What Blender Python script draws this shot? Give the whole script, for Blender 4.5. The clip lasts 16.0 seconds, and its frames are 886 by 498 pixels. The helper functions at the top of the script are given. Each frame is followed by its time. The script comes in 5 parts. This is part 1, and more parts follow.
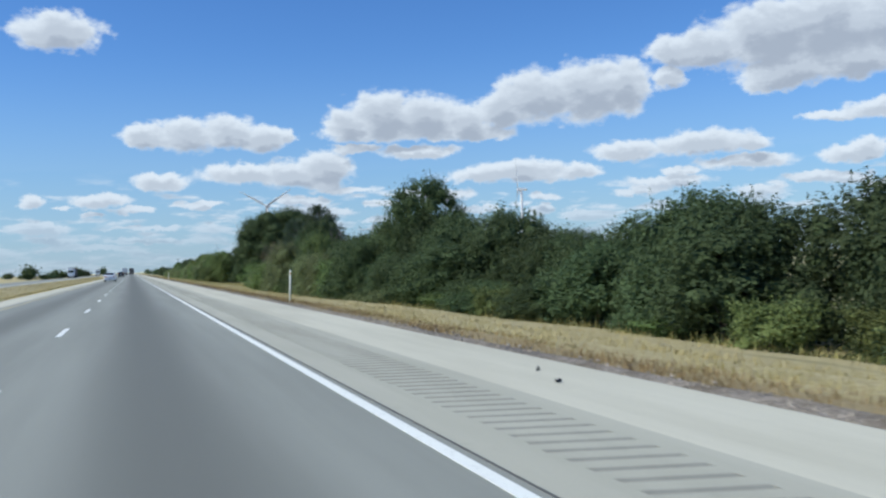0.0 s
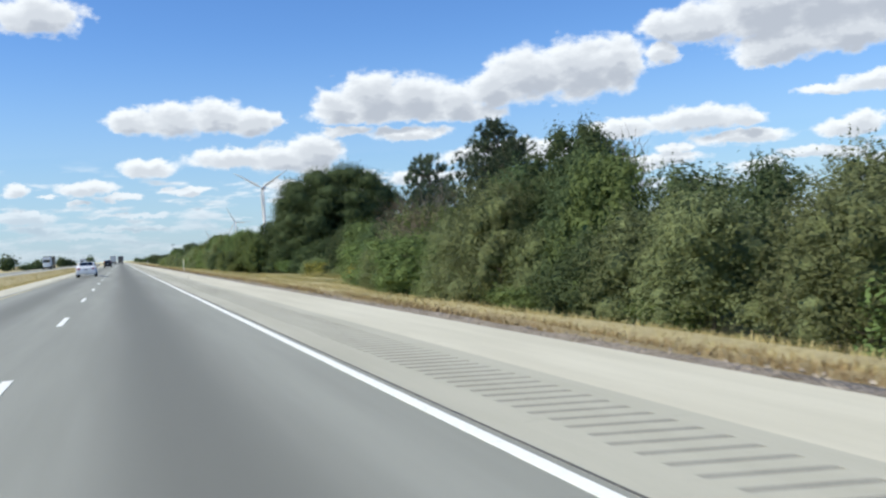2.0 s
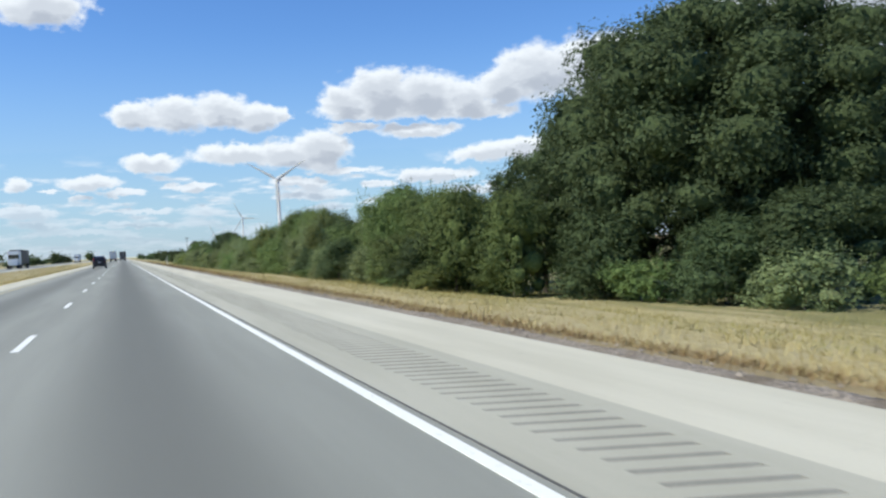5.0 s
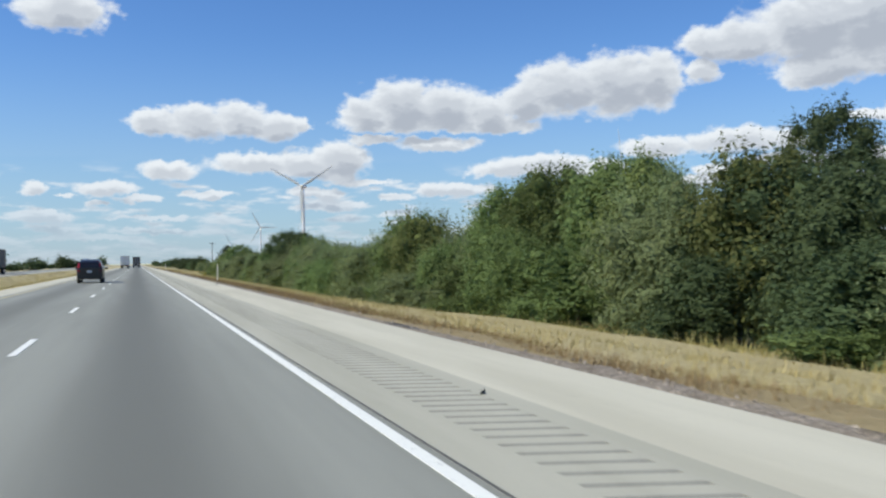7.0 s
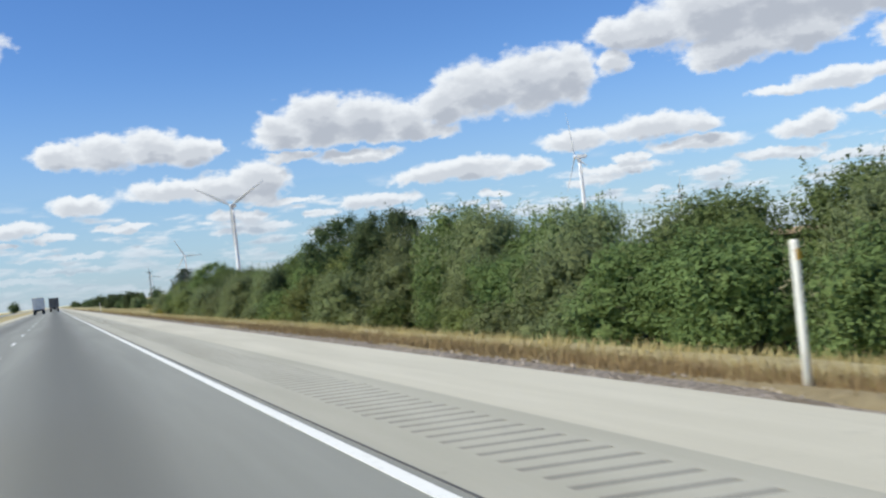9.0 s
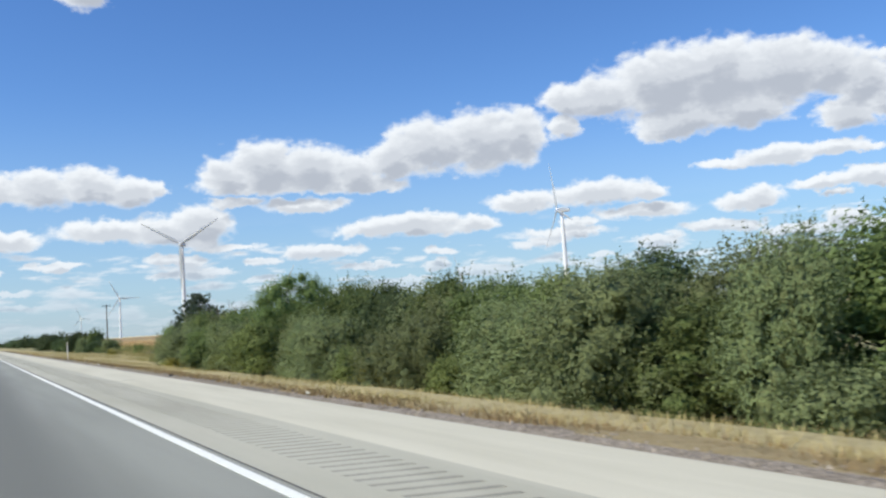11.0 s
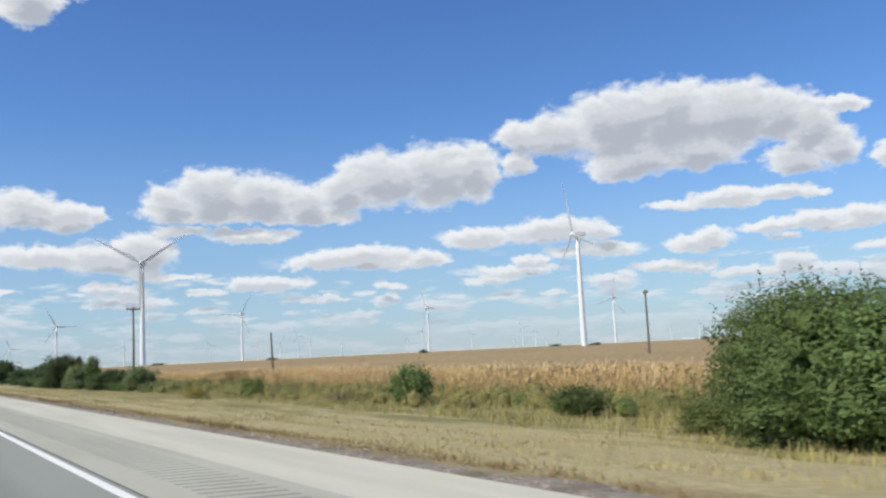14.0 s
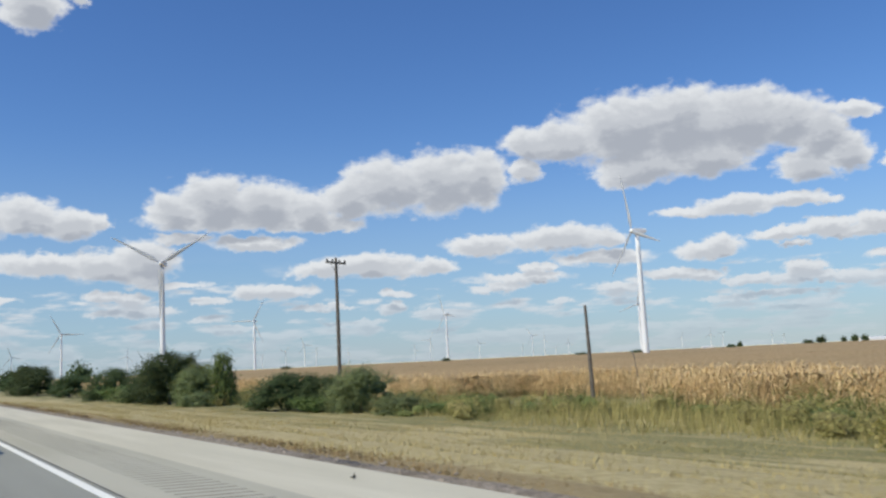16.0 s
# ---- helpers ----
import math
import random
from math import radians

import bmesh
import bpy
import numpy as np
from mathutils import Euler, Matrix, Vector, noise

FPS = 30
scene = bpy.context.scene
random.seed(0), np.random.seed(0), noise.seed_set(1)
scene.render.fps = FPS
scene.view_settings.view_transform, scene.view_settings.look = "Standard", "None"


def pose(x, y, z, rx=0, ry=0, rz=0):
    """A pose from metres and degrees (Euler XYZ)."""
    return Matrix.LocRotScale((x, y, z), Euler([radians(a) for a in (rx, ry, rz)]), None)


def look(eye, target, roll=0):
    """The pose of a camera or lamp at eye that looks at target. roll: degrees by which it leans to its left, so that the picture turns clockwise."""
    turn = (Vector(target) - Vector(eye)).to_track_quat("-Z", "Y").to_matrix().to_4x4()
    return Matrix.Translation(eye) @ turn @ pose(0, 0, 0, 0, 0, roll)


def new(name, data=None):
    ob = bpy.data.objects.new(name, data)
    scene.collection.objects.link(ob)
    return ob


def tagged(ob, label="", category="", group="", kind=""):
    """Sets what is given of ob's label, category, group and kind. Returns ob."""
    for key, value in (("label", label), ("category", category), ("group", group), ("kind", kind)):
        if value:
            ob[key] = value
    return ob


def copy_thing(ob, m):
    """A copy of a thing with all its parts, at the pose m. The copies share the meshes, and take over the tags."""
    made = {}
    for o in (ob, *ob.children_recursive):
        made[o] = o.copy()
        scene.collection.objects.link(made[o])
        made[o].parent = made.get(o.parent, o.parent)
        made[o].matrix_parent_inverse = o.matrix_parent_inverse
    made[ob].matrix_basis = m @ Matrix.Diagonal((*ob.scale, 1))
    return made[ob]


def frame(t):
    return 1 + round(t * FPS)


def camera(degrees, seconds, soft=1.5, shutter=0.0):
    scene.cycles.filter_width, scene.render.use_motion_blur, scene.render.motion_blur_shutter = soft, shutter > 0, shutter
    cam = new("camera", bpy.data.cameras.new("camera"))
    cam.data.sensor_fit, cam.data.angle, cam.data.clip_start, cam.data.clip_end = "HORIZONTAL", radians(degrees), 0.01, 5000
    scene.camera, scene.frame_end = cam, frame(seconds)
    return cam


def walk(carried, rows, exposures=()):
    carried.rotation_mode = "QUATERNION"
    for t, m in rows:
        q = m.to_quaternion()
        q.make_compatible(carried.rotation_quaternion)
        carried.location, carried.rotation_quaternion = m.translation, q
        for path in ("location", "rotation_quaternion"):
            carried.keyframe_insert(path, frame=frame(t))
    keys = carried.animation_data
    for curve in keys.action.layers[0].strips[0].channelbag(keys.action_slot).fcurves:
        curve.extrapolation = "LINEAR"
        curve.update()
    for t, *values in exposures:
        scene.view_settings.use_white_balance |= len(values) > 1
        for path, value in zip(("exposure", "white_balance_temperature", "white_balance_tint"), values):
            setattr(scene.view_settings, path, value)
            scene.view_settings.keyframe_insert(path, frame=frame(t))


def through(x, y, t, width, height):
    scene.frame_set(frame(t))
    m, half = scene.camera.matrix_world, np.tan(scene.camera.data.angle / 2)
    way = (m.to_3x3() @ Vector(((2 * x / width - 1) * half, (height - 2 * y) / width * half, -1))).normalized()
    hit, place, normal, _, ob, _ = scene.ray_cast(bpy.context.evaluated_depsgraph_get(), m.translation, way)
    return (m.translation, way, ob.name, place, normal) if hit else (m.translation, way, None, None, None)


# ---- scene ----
cam = camera(54.69, 16.0, soft=2.4, shutter=0.06)
PATH = [
    (0, pose(0.000, 0.00, 1.36, 90.88, 1.93, -20.00)),
    (0.5, pose(-0.058, 15.25, 1.36, 90.63, 2.06, -19.88)),
    (1, pose(-0.116, 30.50, 1.36, 89.33, 3.37, -20.56)),
    (1.5, pose(-0.173, 45.75, 1.36, 89.52, 3.30, -20.80)),
    (2, pose(-0.231, 61.00, 1.36, 89.69, 2.98, -20.69)),
    (2.5, pose(-0.199, 76.25, 1.36, 89.70, 3.00, -20.65)),
    (3, pose(-0.168, 91.50, 1.36, 89.70, 2.86, -20.62)),
    (3.5, pose(-0.136, 106.75, 1.36, 89.50, 2.76, -20.60)),
    (4, pose(-0.082, 122.00, 1.36, 89.61, 2.63, -20.57)),
    (6.5, pose(0.190, 198.25, 1.36, 89.76, 1.99, -20.38)),
    (7, pose(0.231, 213.50, 1.36, 90.73, 0.77, -19.68)),
    (7.5, pose(0.272, 228.75, 1.36, 89.61, 2.08, -19.49)),
    (8, pose(0.313, 244.00, 1.36, 88.92, 5.45, -20.25)),
    (8.2, pose(0.275, 250.10, 1.36, 89.36, 6.50, -21.49)),
    (10.3, pose(-0.125, 314.15, 1.36, 92.36, 4.86, -28.66)),
    (10.5, pose(-0.163, 320.25, 1.36, 92.72, 5.50, -29.33)),
    (11, pose(-0.163, 335.50, 1.36, 94.51, 3.68, -28.72)),
    (11.5, pose(-0.163, 350.75, 1.36, 95.27, 3.24, -29.24)),
    (12, pose(-0.163, 366.00, 1.36, 95.17, 3.47, -30.77)),
    (12.5, pose(-0.163, 381.25, 1.36, 95.32, 3.91, -31.87)),
    (13, pose(-0.122, 396.50, 1.36, 96.49, 3.78, -33.09)),
    (13.5, pose(-0.082, 411.75, 1.36, 96.71, 3.05, -33.15)),
    (14, pose(-0.041, 427.00, 1.36, 96.77, 2.73, -32.70)),
    (14.5, pose(0.000, 442.25, 1.36, 96.90, 3.07, -32.53)),
    (15, pose(0.041, 457.50, 1.36, 96.47, 3.63, -33.20)),
    (15.5, pose(0.000, 472.75, 1.36, 96.28, 3.70, -33.08)),
    (16, pose(-0.041, 488.00, 1.36, 97.39, 2.74, -32.70)),
]
EXPOSURES = [(0.0, -0.12, 5700, 5), (1.0, -0.05, 5800, 5), (1.5, 0.12, 5950, 6), (2.0, 0.18, 6200, 7), (4.0, 0.15, 6150, 7), (6.5, 0.12, 6000, 6.5), (7.0, -0.02, 6150, 7), (7.5, -0.1, 6200, 7.5), (8.2, 0.0, 6250, 8), (10.5, 0.08, 6150, 7.5), (11.5, 0.12, 6300, 8.5), (12.5, 0.08, 6300, 9), (13.5, 0.14, 6300, 8.5), (14.5, -0.18, 6300, 8.5), (16.0, -0.18, 6300, 8.5)]
CLOUD_LIGHT = 0.9
walk(cam, PATH, EXPOSURES)

# ---- sky, sun ----
SUN_ELEVATION = radians(46)
world = bpy.data.worlds.new("sky")
scene.world = world
world.use_nodes = True
wn, wl = world.node_tree.nodes, world.node_tree.links
sky = wn.new("ShaderNodeTexSky")
sky.sky_type = "NISHITA"
sky.sun_disc = False
sky.sun_elevation = SUN_ELEVATION
sky.sun_rotation = radians(270)
sky.altitude = 200
sky.air_density, sky.dust_density, sky.ozone_density = 1.0, 0.1, 3.0
deeper = wn.new("ShaderNodeHueSaturation")
deeper.inputs["Hue"].default_value = 0.511
deeper.inputs["Saturation"].default_value = 1.27
wl.new(sky.outputs[0], deeper.inputs["Color"])
wl.new(deeper.outputs[0], wn["Background"].inputs[0])
wn["Background"].inputs[1].default_value = 0.138

sun = new("sun", bpy.data.lights.new("sun", "SUN"))
sun.data.energy = 4.6
sun.data.angle = radians(0.5)
sun.data.color = (1.0, 0.925, 0.755)
sun.matrix_world = look((-math.cos(SUN_ELEVATION) * 100, -6, math.sin(SUN_ELEVATION) * 100), (0, 0, 0))


# ---- node helpers ----
class Nodes:
    """Short forms for building a node tree."""

    def __init__(self, tree):
        self.tree = tree

    def add(self, kind, **settings):
        n = self.tree.nodes.new(kind)
        for key, value in settings.items():
            setattr(n, key, value)
        return n

    def put(self, value, socket):
        if isinstance(value, bpy.types.NodeSocket):
            self.tree.links.new(value, socket)
        elif value is not None:
            socket.default_value = value

    def math(self, op, a, b=None, c=None, clamp=False):
        n = self.add("ShaderNodeMath", operation=op, use_clamp=clamp)
        for i, v in enumerate((a, b, c)):
            self.put(v, n.inputs[i])
        return n.outputs[0]

    def vec(self, op, a, b=None):
        n = self.add("ShaderNodeVectorMath", operation=op)
        self.put(a, n.inputs[0])
        self.put(b, n.inputs[1])
        return n.outputs["Value" if op in ("LENGTH", "DOT_PRODUCT") else "Vector"]

    def noise(self, vector, scale, detail=4.0, rough=0.55, colour=False):
        n = self.add("ShaderNodeTexNoise")
        self.put(vector, n.inputs["Vector"])
        n.inputs["Scale"].default_value, n.inputs["Detail"].default_value = scale, detail
        n.inputs["Roughness"].default_value = rough
        return n.outputs["Color" if colour else "Fac"]

    def ramp(self, value, low, high, a=0.0, b=1.0):
        n = self.add("ShaderNodeMapRange", interpolation_type="SMOOTHSTEP")
        self.put(value, n.inputs["Value"])
        for key, v in (("From Min", low), ("From Max", high), ("To Min", a), ("To Max", b)):
            self.put(v, n.inputs[key])
        return n.outputs["Result"]

    def mix(self, fac, a, b, blend="MIX"):
        n = self.add("ShaderNodeMix", data_type="RGBA", blend_type=blend)
        self.put(fac, n.inputs[0])
        self.put((*a, 1) if isinstance(a, tuple) else a, n.inputs[6])
        self.put((*b, 1) if isinstance(b, tuple) else b, n.inputs[7])
        return n.outputs[2]

    def xyz(self, vector):
        n = self.add("ShaderNodeSeparateXYZ")
        self.put(vector, n.inputs[0])
        return n.outputs

    def place(self):
        return self.add("ShaderNodeNewGeometry").outputs["Position"]

    def island(self):
        return self.add("ShaderNodeNewGeometry").outputs["Random Per Island"]

    def chance(self):
        return self.add("ShaderNodeObjectInfo").outputs["Random"]

    def bump(self, height, strength, distance):
        n = self.add("ShaderNodeBump")
        self.put(height, n.inputs["Height"])
        n.inputs["Strength"].default_value, n.inputs["Distance"].default_value = strength, distance
        return n.outputs[0]


def material(name):
    m = bpy.data.materials.new(name)
    m.use_nodes = True
    return m, Nodes(m.node_tree), m.node_tree.nodes["Principled BSDF"]


def finish(n, shader, colour, rough=0.8, normal=None, metal=0.0, spec=None):
    n.put((*colour, 1) if isinstance(colour, tuple) else colour, shader.inputs["Base Color"])
    n.put(rough, shader.inputs["Roughness"])
    shader.inputs["Metallic"].default_value = metal
    if spec is not None:
        shader.inputs["Specular IOR Level"].default_value = spec
    if normal is not None:
        n.put(normal, shader.inputs["Normal"])


def plain(name, colour, rough=0.6, metal=0.0, grime=0.12, scale=6.0):
    """Paint, metal or plastic with faint dirt at two scales."""
    m, n, s = material(name)
    at = n.place()
    dirt = n.math("ADD", n.math("MULTIPLY", n.noise(at, scale), 0.6), n.math("MULTIPLY", n.noise(at, scale * 9), 0.4))
    dark = tuple(c * (1 - 2.2 * grime) for c in colour)
    finish(n, s, n.mix(n.ramp(dirt, 0.35, 0.65), dark, colour), rough, metal=metal)
    return m


def leaf_material(name, dark, light, through=0.3):
    """Leaves that differ from one to the next and from plant to plant, with some light passing through."""
    m, n, s = material(name)
    col = n.mix(n.math("POWER", n.island(), 1.3), dark, light)
    patch = n.noise(n.place(), 0.7, 3.0)
    col = n.mix(n.ramp(patch, 0.35, 0.7, 0.0, 0.5), col, tuple(c * 1.25 for c in light))
    shift = n.add("ShaderNodeHueSaturation")
    n.put(n.math("ADD", 0.485, n.math("MULTIPLY", n.chance(), 0.03)), shift.inputs["Hue"])
    n.put(n.math("ADD", 0.68, n.math("MULTIPLY", n.chance(), 0.56)), shift.inputs["Value"])
    n.put(col, shift.inputs["Color"])
    finish(n, s, shift.outputs[0], 0.7, spec=0.12)
    glow = n.add("ShaderNodeBsdfTranslucent")
    n.put(shift.outputs[0], glow.inputs[0])
    both = n.add("ShaderNodeMixShader")
    both.inputs[0].default_value = through
    n.put(s.outputs[0], both.inputs[1])
    n.put(glow.outputs[0], both.inputs[2])
    n.put(both.outputs[0], n.tree.nodes["Material Output"].inputs[0])
    return m


def shaded_mass(name, dark, light):
    """Leafy filler behind a crown's outer leaves, in tones darkened for the inner shade."""
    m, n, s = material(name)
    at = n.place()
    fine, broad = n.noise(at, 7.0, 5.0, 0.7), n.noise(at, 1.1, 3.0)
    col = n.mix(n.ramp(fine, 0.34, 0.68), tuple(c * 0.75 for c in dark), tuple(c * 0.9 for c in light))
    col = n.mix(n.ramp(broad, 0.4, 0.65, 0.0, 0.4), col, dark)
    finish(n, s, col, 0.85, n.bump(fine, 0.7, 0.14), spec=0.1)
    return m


# ---- materials ----
def asphalt_material():
    m, n, s = material("asphalt")
    at = n.place()
    x = n.xyz(at)[0]
    along = n.vec("MULTIPLY", at, (1.0, 0.05, 1.0))
    wear = n.noise(along, 1.2, 4.0)
    grain = n.noise(at, 70.0, 3.0, 0.7)
    drip = n.ramp(n.math("ABSOLUTE", n.math("SUBTRACT", x, 0.25)), 0.1, 1.25, 1.0, 0.0)
    drip_left = n.ramp(n.math("ABSOLUTE", n.math("SUBTRACT", x, -3.4)), 0.1, 1.1, 0.75, 0.0)
    drip = n.math("MULTIPLY", n.math("MAXIMUM", drip, drip_left), n.ramp(wear, 0.1, 0.6, 0.75, 1.0))
    base = n.mix(n.ramp(wear, 0.3, 0.7), (0.24, 0.241, 0.203), (0.3, 0.3, 0.255))
    base = n.mix(n.ramp(grain, 0.35, 0.65, 0.0, 0.35), base, (0.34, 0.338, 0.285))
    base = n.mix(n.math("MULTIPLY", drip, 0.66), base, (0.1, 0.1, 0.086))
    finish(n, s, base, n.ramp(grain, 0.3, 0.7, 0.75, 0.95), n.bump(grain, 0.25, 0.01), spec=0.3)
    return m


def concrete_material(name, dark, light):
    m, n, s = material(name)
    at = n.place()
    broad = n.noise(n.vec("MULTIPLY", at, (1.4, 0.12, 1.0)), 1.0, 5.0)
    spots = n.noise(at, 2.4, 5.0, 0.65)
    grain = n.noise(at, 60.0, 3.0, 0.7)
    col = n.mix(n.ramp(broad, 0.3, 0.7), dark, light)
    col = n.mix(n.ramp(spots, 0.6, 0.8, 0.0, 0.35), col, tuple(c * 0.6 for c in dark))
    col = n.mix(n.ramp(grain, 0.3, 0.7, 0.0, 0.25), col, tuple(c * 0.7 for c in dark))
    finish(n, s, col, 0.9, n.bump(grain, 0.2, 0.008), spec=0.25)
    return m


def paint_material(name, colour):
    m, n, s = material(name)
    at = n.place()
    worn = n.ramp(n.noise(at, 14.0, 5.0, 0.7), 0.55, 0.72, 0.0, 0.55)
    finish(n, s, n.mix(worn, colour, (0.32, 0.31, 0.29)), 0.7)
    return m


def grass_ground_material():
    m, n, s = material("dry_grass_ground")
    at = n.place()
    x = n.xyz(at)[0]
    along = n.vec("MULTIPLY", at, (1.0, 0.16, 1.0))
    broad, fine = n.noise(along, 0.55, 5.0, 0.62), n.noise(at, 5.0, 6.0, 0.7)
    straw = n.mix(n.ramp(fine, 0.3, 0.7), (0.385, 0.318, 0.16), (0.535, 0.455, 0.25))
    green = n.mix(n.ramp(fine, 0.3, 0.7), (0.13, 0.135, 0.055), (0.24, 0.23, 0.1))
    far_green = n.ramp(x, 9.0, 26.0, -0.09, 0.18)
    col = n.mix(n.ramp(n.math("ADD", broad, far_green), 0.5, 0.68, 0.0, 0.8), straw, green)
    matted = n.math("MULTIPLY", n.ramp(n.math("ADD", x, n.math("MULTIPLY", broad, 0.8)), 6.6, 7.0, 0.75, 0.0), n.ramp(x, 5.0, 5.4))
    col = n.mix(matted, col, n.mix(fine, (0.2, 0.15, 0.08), (0.36, 0.28, 0.155)))
    finish(n, s, col, 0.95, n.bump(fine, 0.8, 0.08), spec=0.1)
    return m


def gravel_material():
    m, n, s = material("gravel")
    at = n.place()
    v = n.add("ShaderNodeTexVoronoi")
    n.put(at, v.inputs["Vector"])
    v.inputs["Scale"].default_value = 24.0
    tone = n.xyz(v.outputs["Color"])[0]
    col = n.mix(tone, (0.2, 0.165, 0.125), (0.4, 0.34, 0.27))
    col = n.mix(n.ramp(n.noise(at, 1.3, 4.0), 0.45, 0.7, 0.0, 0.7), col, (0.15, 0.115, 0.07))
    finish(n, s, col, 0.95, n.bump(v.outputs["Distance"], 0.9, 0.03), spec=0.2)
    return m


def stone_material():
    m, n, s = material("loose_stone")
    finish(n, s, n.mix(n.island(), (0.19, 0.16, 0.12), (0.42, 0.355, 0.28)), 0.9)
    return m


def blade_material(name, low, high, green):
    m, n, s = material(name)
    col = n.mix(n.island(), low, high)
    col = n.mix(n.ramp(n.noise(n.vec("MULTIPLY", n.place(), (1.0, 0.16, 1.0)), 0.55, 5.0, 0.62), 0.5, 0.66, 0.0, 0.75), col, green)
    finish(n, s, col, 0.8, spec=0.15)
    return m


def canopy_material():
    m, n, s = material("corn_canopy")
    at = n.place()
    fine = n.noise(n.vec("MULTIPLY", at, (1.0, 1.0, 0.3)), 2.2, 6.0, 0.75)
    broad = n.noise(n.vec("MULTIPLY", at, (0.2, 1.0, 1.0)), 0.02, 4.0)
    col = n.mix(n.ramp(fine, 0.3, 0.72), (0.24, 0.165, 0.085), (0.5, 0.37, 0.205))
    col = n.mix(n.ramp(broad, 0.4, 0.65, 0.0, 0.35), col, (0.24, 0.19, 0.105))
    finish(n, s, col, 0.95, spec=0.05)
    return m


def bark_material():
    m, n, s = material("bark")
    at = n.place()
    rough = n.noise(n.vec("MULTIPLY", at, (6.0, 6.0, 1.0)), 2.0, 5.0, 0.7)
    finish(n, s, n.mix(rough, (0.05, 0.04, 0.03), (0.2, 0.17, 0.13)), 0.95, n.bump(rough, 0.7, 0.03))
    return m


ASPHALT = asphalt_material()
SHOULDER = concrete_material("shoulder_concrete", (0.53, 0.497, 0.382), (0.63, 0.593, 0.466))
INNER = concrete_material("inner_shoulder_concrete", (0.41, 0.391, 0.305), (0.49, 0.468, 0.372))
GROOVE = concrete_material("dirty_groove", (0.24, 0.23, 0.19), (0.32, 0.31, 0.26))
WHITE_LINE = paint_material("white_road_paint", (0.84, 0.83, 0.75))
YELLOW_LINE = paint_material("yellow_road_paint", (0.55, 0.47, 0.27))
SEALANT = plain("crack_sealant", (0.11, 0.105, 0.09), 0.7)
DRY_GRASS = grass_ground_material()
GRAVEL = gravel_material()
STONE = stone_material()
STRAW = blade_material("straw_blade", (0.4, 0.32, 0.138), (0.51, 0.425, 0.2), (0.32, 0.285, 0.112))
EDGE_GRASS = blade_material("brown_edge_blade", (0.19, 0.13, 0.062), (0.37, 0.265, 0.13), (0.27, 0.2, 0.095))
WEED = blade_material("weed_blade", (0.25, 0.225, 0.08), (0.44, 0.38, 0.15), (0.24, 0.24, 0.085))
CORN = blade_material("dry_corn_leaf", (0.4, 0.26, 0.11), (0.86, 0.66, 0.36), (0.56, 0.38, 0.17))
CANOPY = canopy_material()
BARK = bark_material()
GREY_TWIG = plain("bare_twig", (0.24, 0.2, 0.17), 0.9)
TONES = {"green": ((0.106, 0.147, 0.049), (0.181, 0.233, 0.082)), "dark": ((0.062, 0.09, 0.04), (0.114, 0.15, 0.066)), "olive": ((0.147, 0.176, 0.079), (0.233, 0.268, 0.12)),
         "yellow": ((0.13, 0.16, 0.05), (0.222, 0.252, 0.088)), "pine": ((0.07, 0.1, 0.06), (0.14, 0.182, 0.11)), "scrub": ((0.2, 0.18, 0.068), (0.35, 0.3, 0.12)), "dead": ((0.13, 0.1, 0.072), (0.27, 0.205, 0.15)), "gold": ((0.16, 0.155, 0.045), (0.37, 0.3, 0.065))}
LEAF = {k: leaf_material(k + "_leaf", *v, 0.12 if k == "pine" else 0.4) for k, v in TONES.items()}
MASS = {k: shaded_mass(k + "_shaded_fill", *v) for k, v in TONES.items()}
TOWER_WHITE = plain("tower_paint", (0.8, 0.81, 0.82), 0.45, grime=0.03, scale=0.2)
BLADE_GREY = plain("rotor_blade_paint", (0.42, 0.44, 0.46), 0.5, grime=0.05, scale=0.3)
POLE_WOOD = plain("weathered_pole_wood", (0.17, 0.145, 0.12), 0.9, grime=0.2)
POST_WHITE = plain("post_plastic", (0.82, 0.8, 0.7), 0.5, grime=0.06)
REFLECTOR = plain("amber_reflector", (0.7, 0.4, 0.05), 0.3)
CAR_DARK = plain("dark_car_paint", (0.022, 0.02, 0.024), 0.28, 0.3, 0.05)
CAR_WHITE = plain("white_car_paint", (0.75, 0.76, 0.78), 0.3, 0.0, 0.04)
CAR_GLASS = plain("tinted_glass", (0.02, 0.024, 0.028), 0.08, 0.0, 0.02)
CAR_TRIM = plain("black_trim", (0.02, 0.02, 0.02), 0.6)
TAIL_RED = plain("tail_lens", (0.3, 0.015, 0.012), 0.2)
PLATE = plain("plate", (0.65, 0.66, 0.68), 0.5)
PLATE_BAR = plain("plate_bars", (0.12, 0.14, 0.25), 0.6)
RUBBER = plain("rubber", (0.02, 0.02, 0.02), 0.85)
RIM_METAL = plain("alloy", (0.45, 0.45, 0.46), 0.35, 0.8)
TRAILER = plain("trailer_panel", (0.62, 0.62, 0.62), 0.5, grime=0.1, scale=1.5)
TRAILER_DARK = plain("dark_trailer_panel", (0.1, 0.095, 0.095), 0.6)
BARN = plain("barn_siding", (0.84, 0.84, 0.83), 0.7)
ROOF = plain("roof_sheet", (0.72, 0.72, 0.72), 0.6)


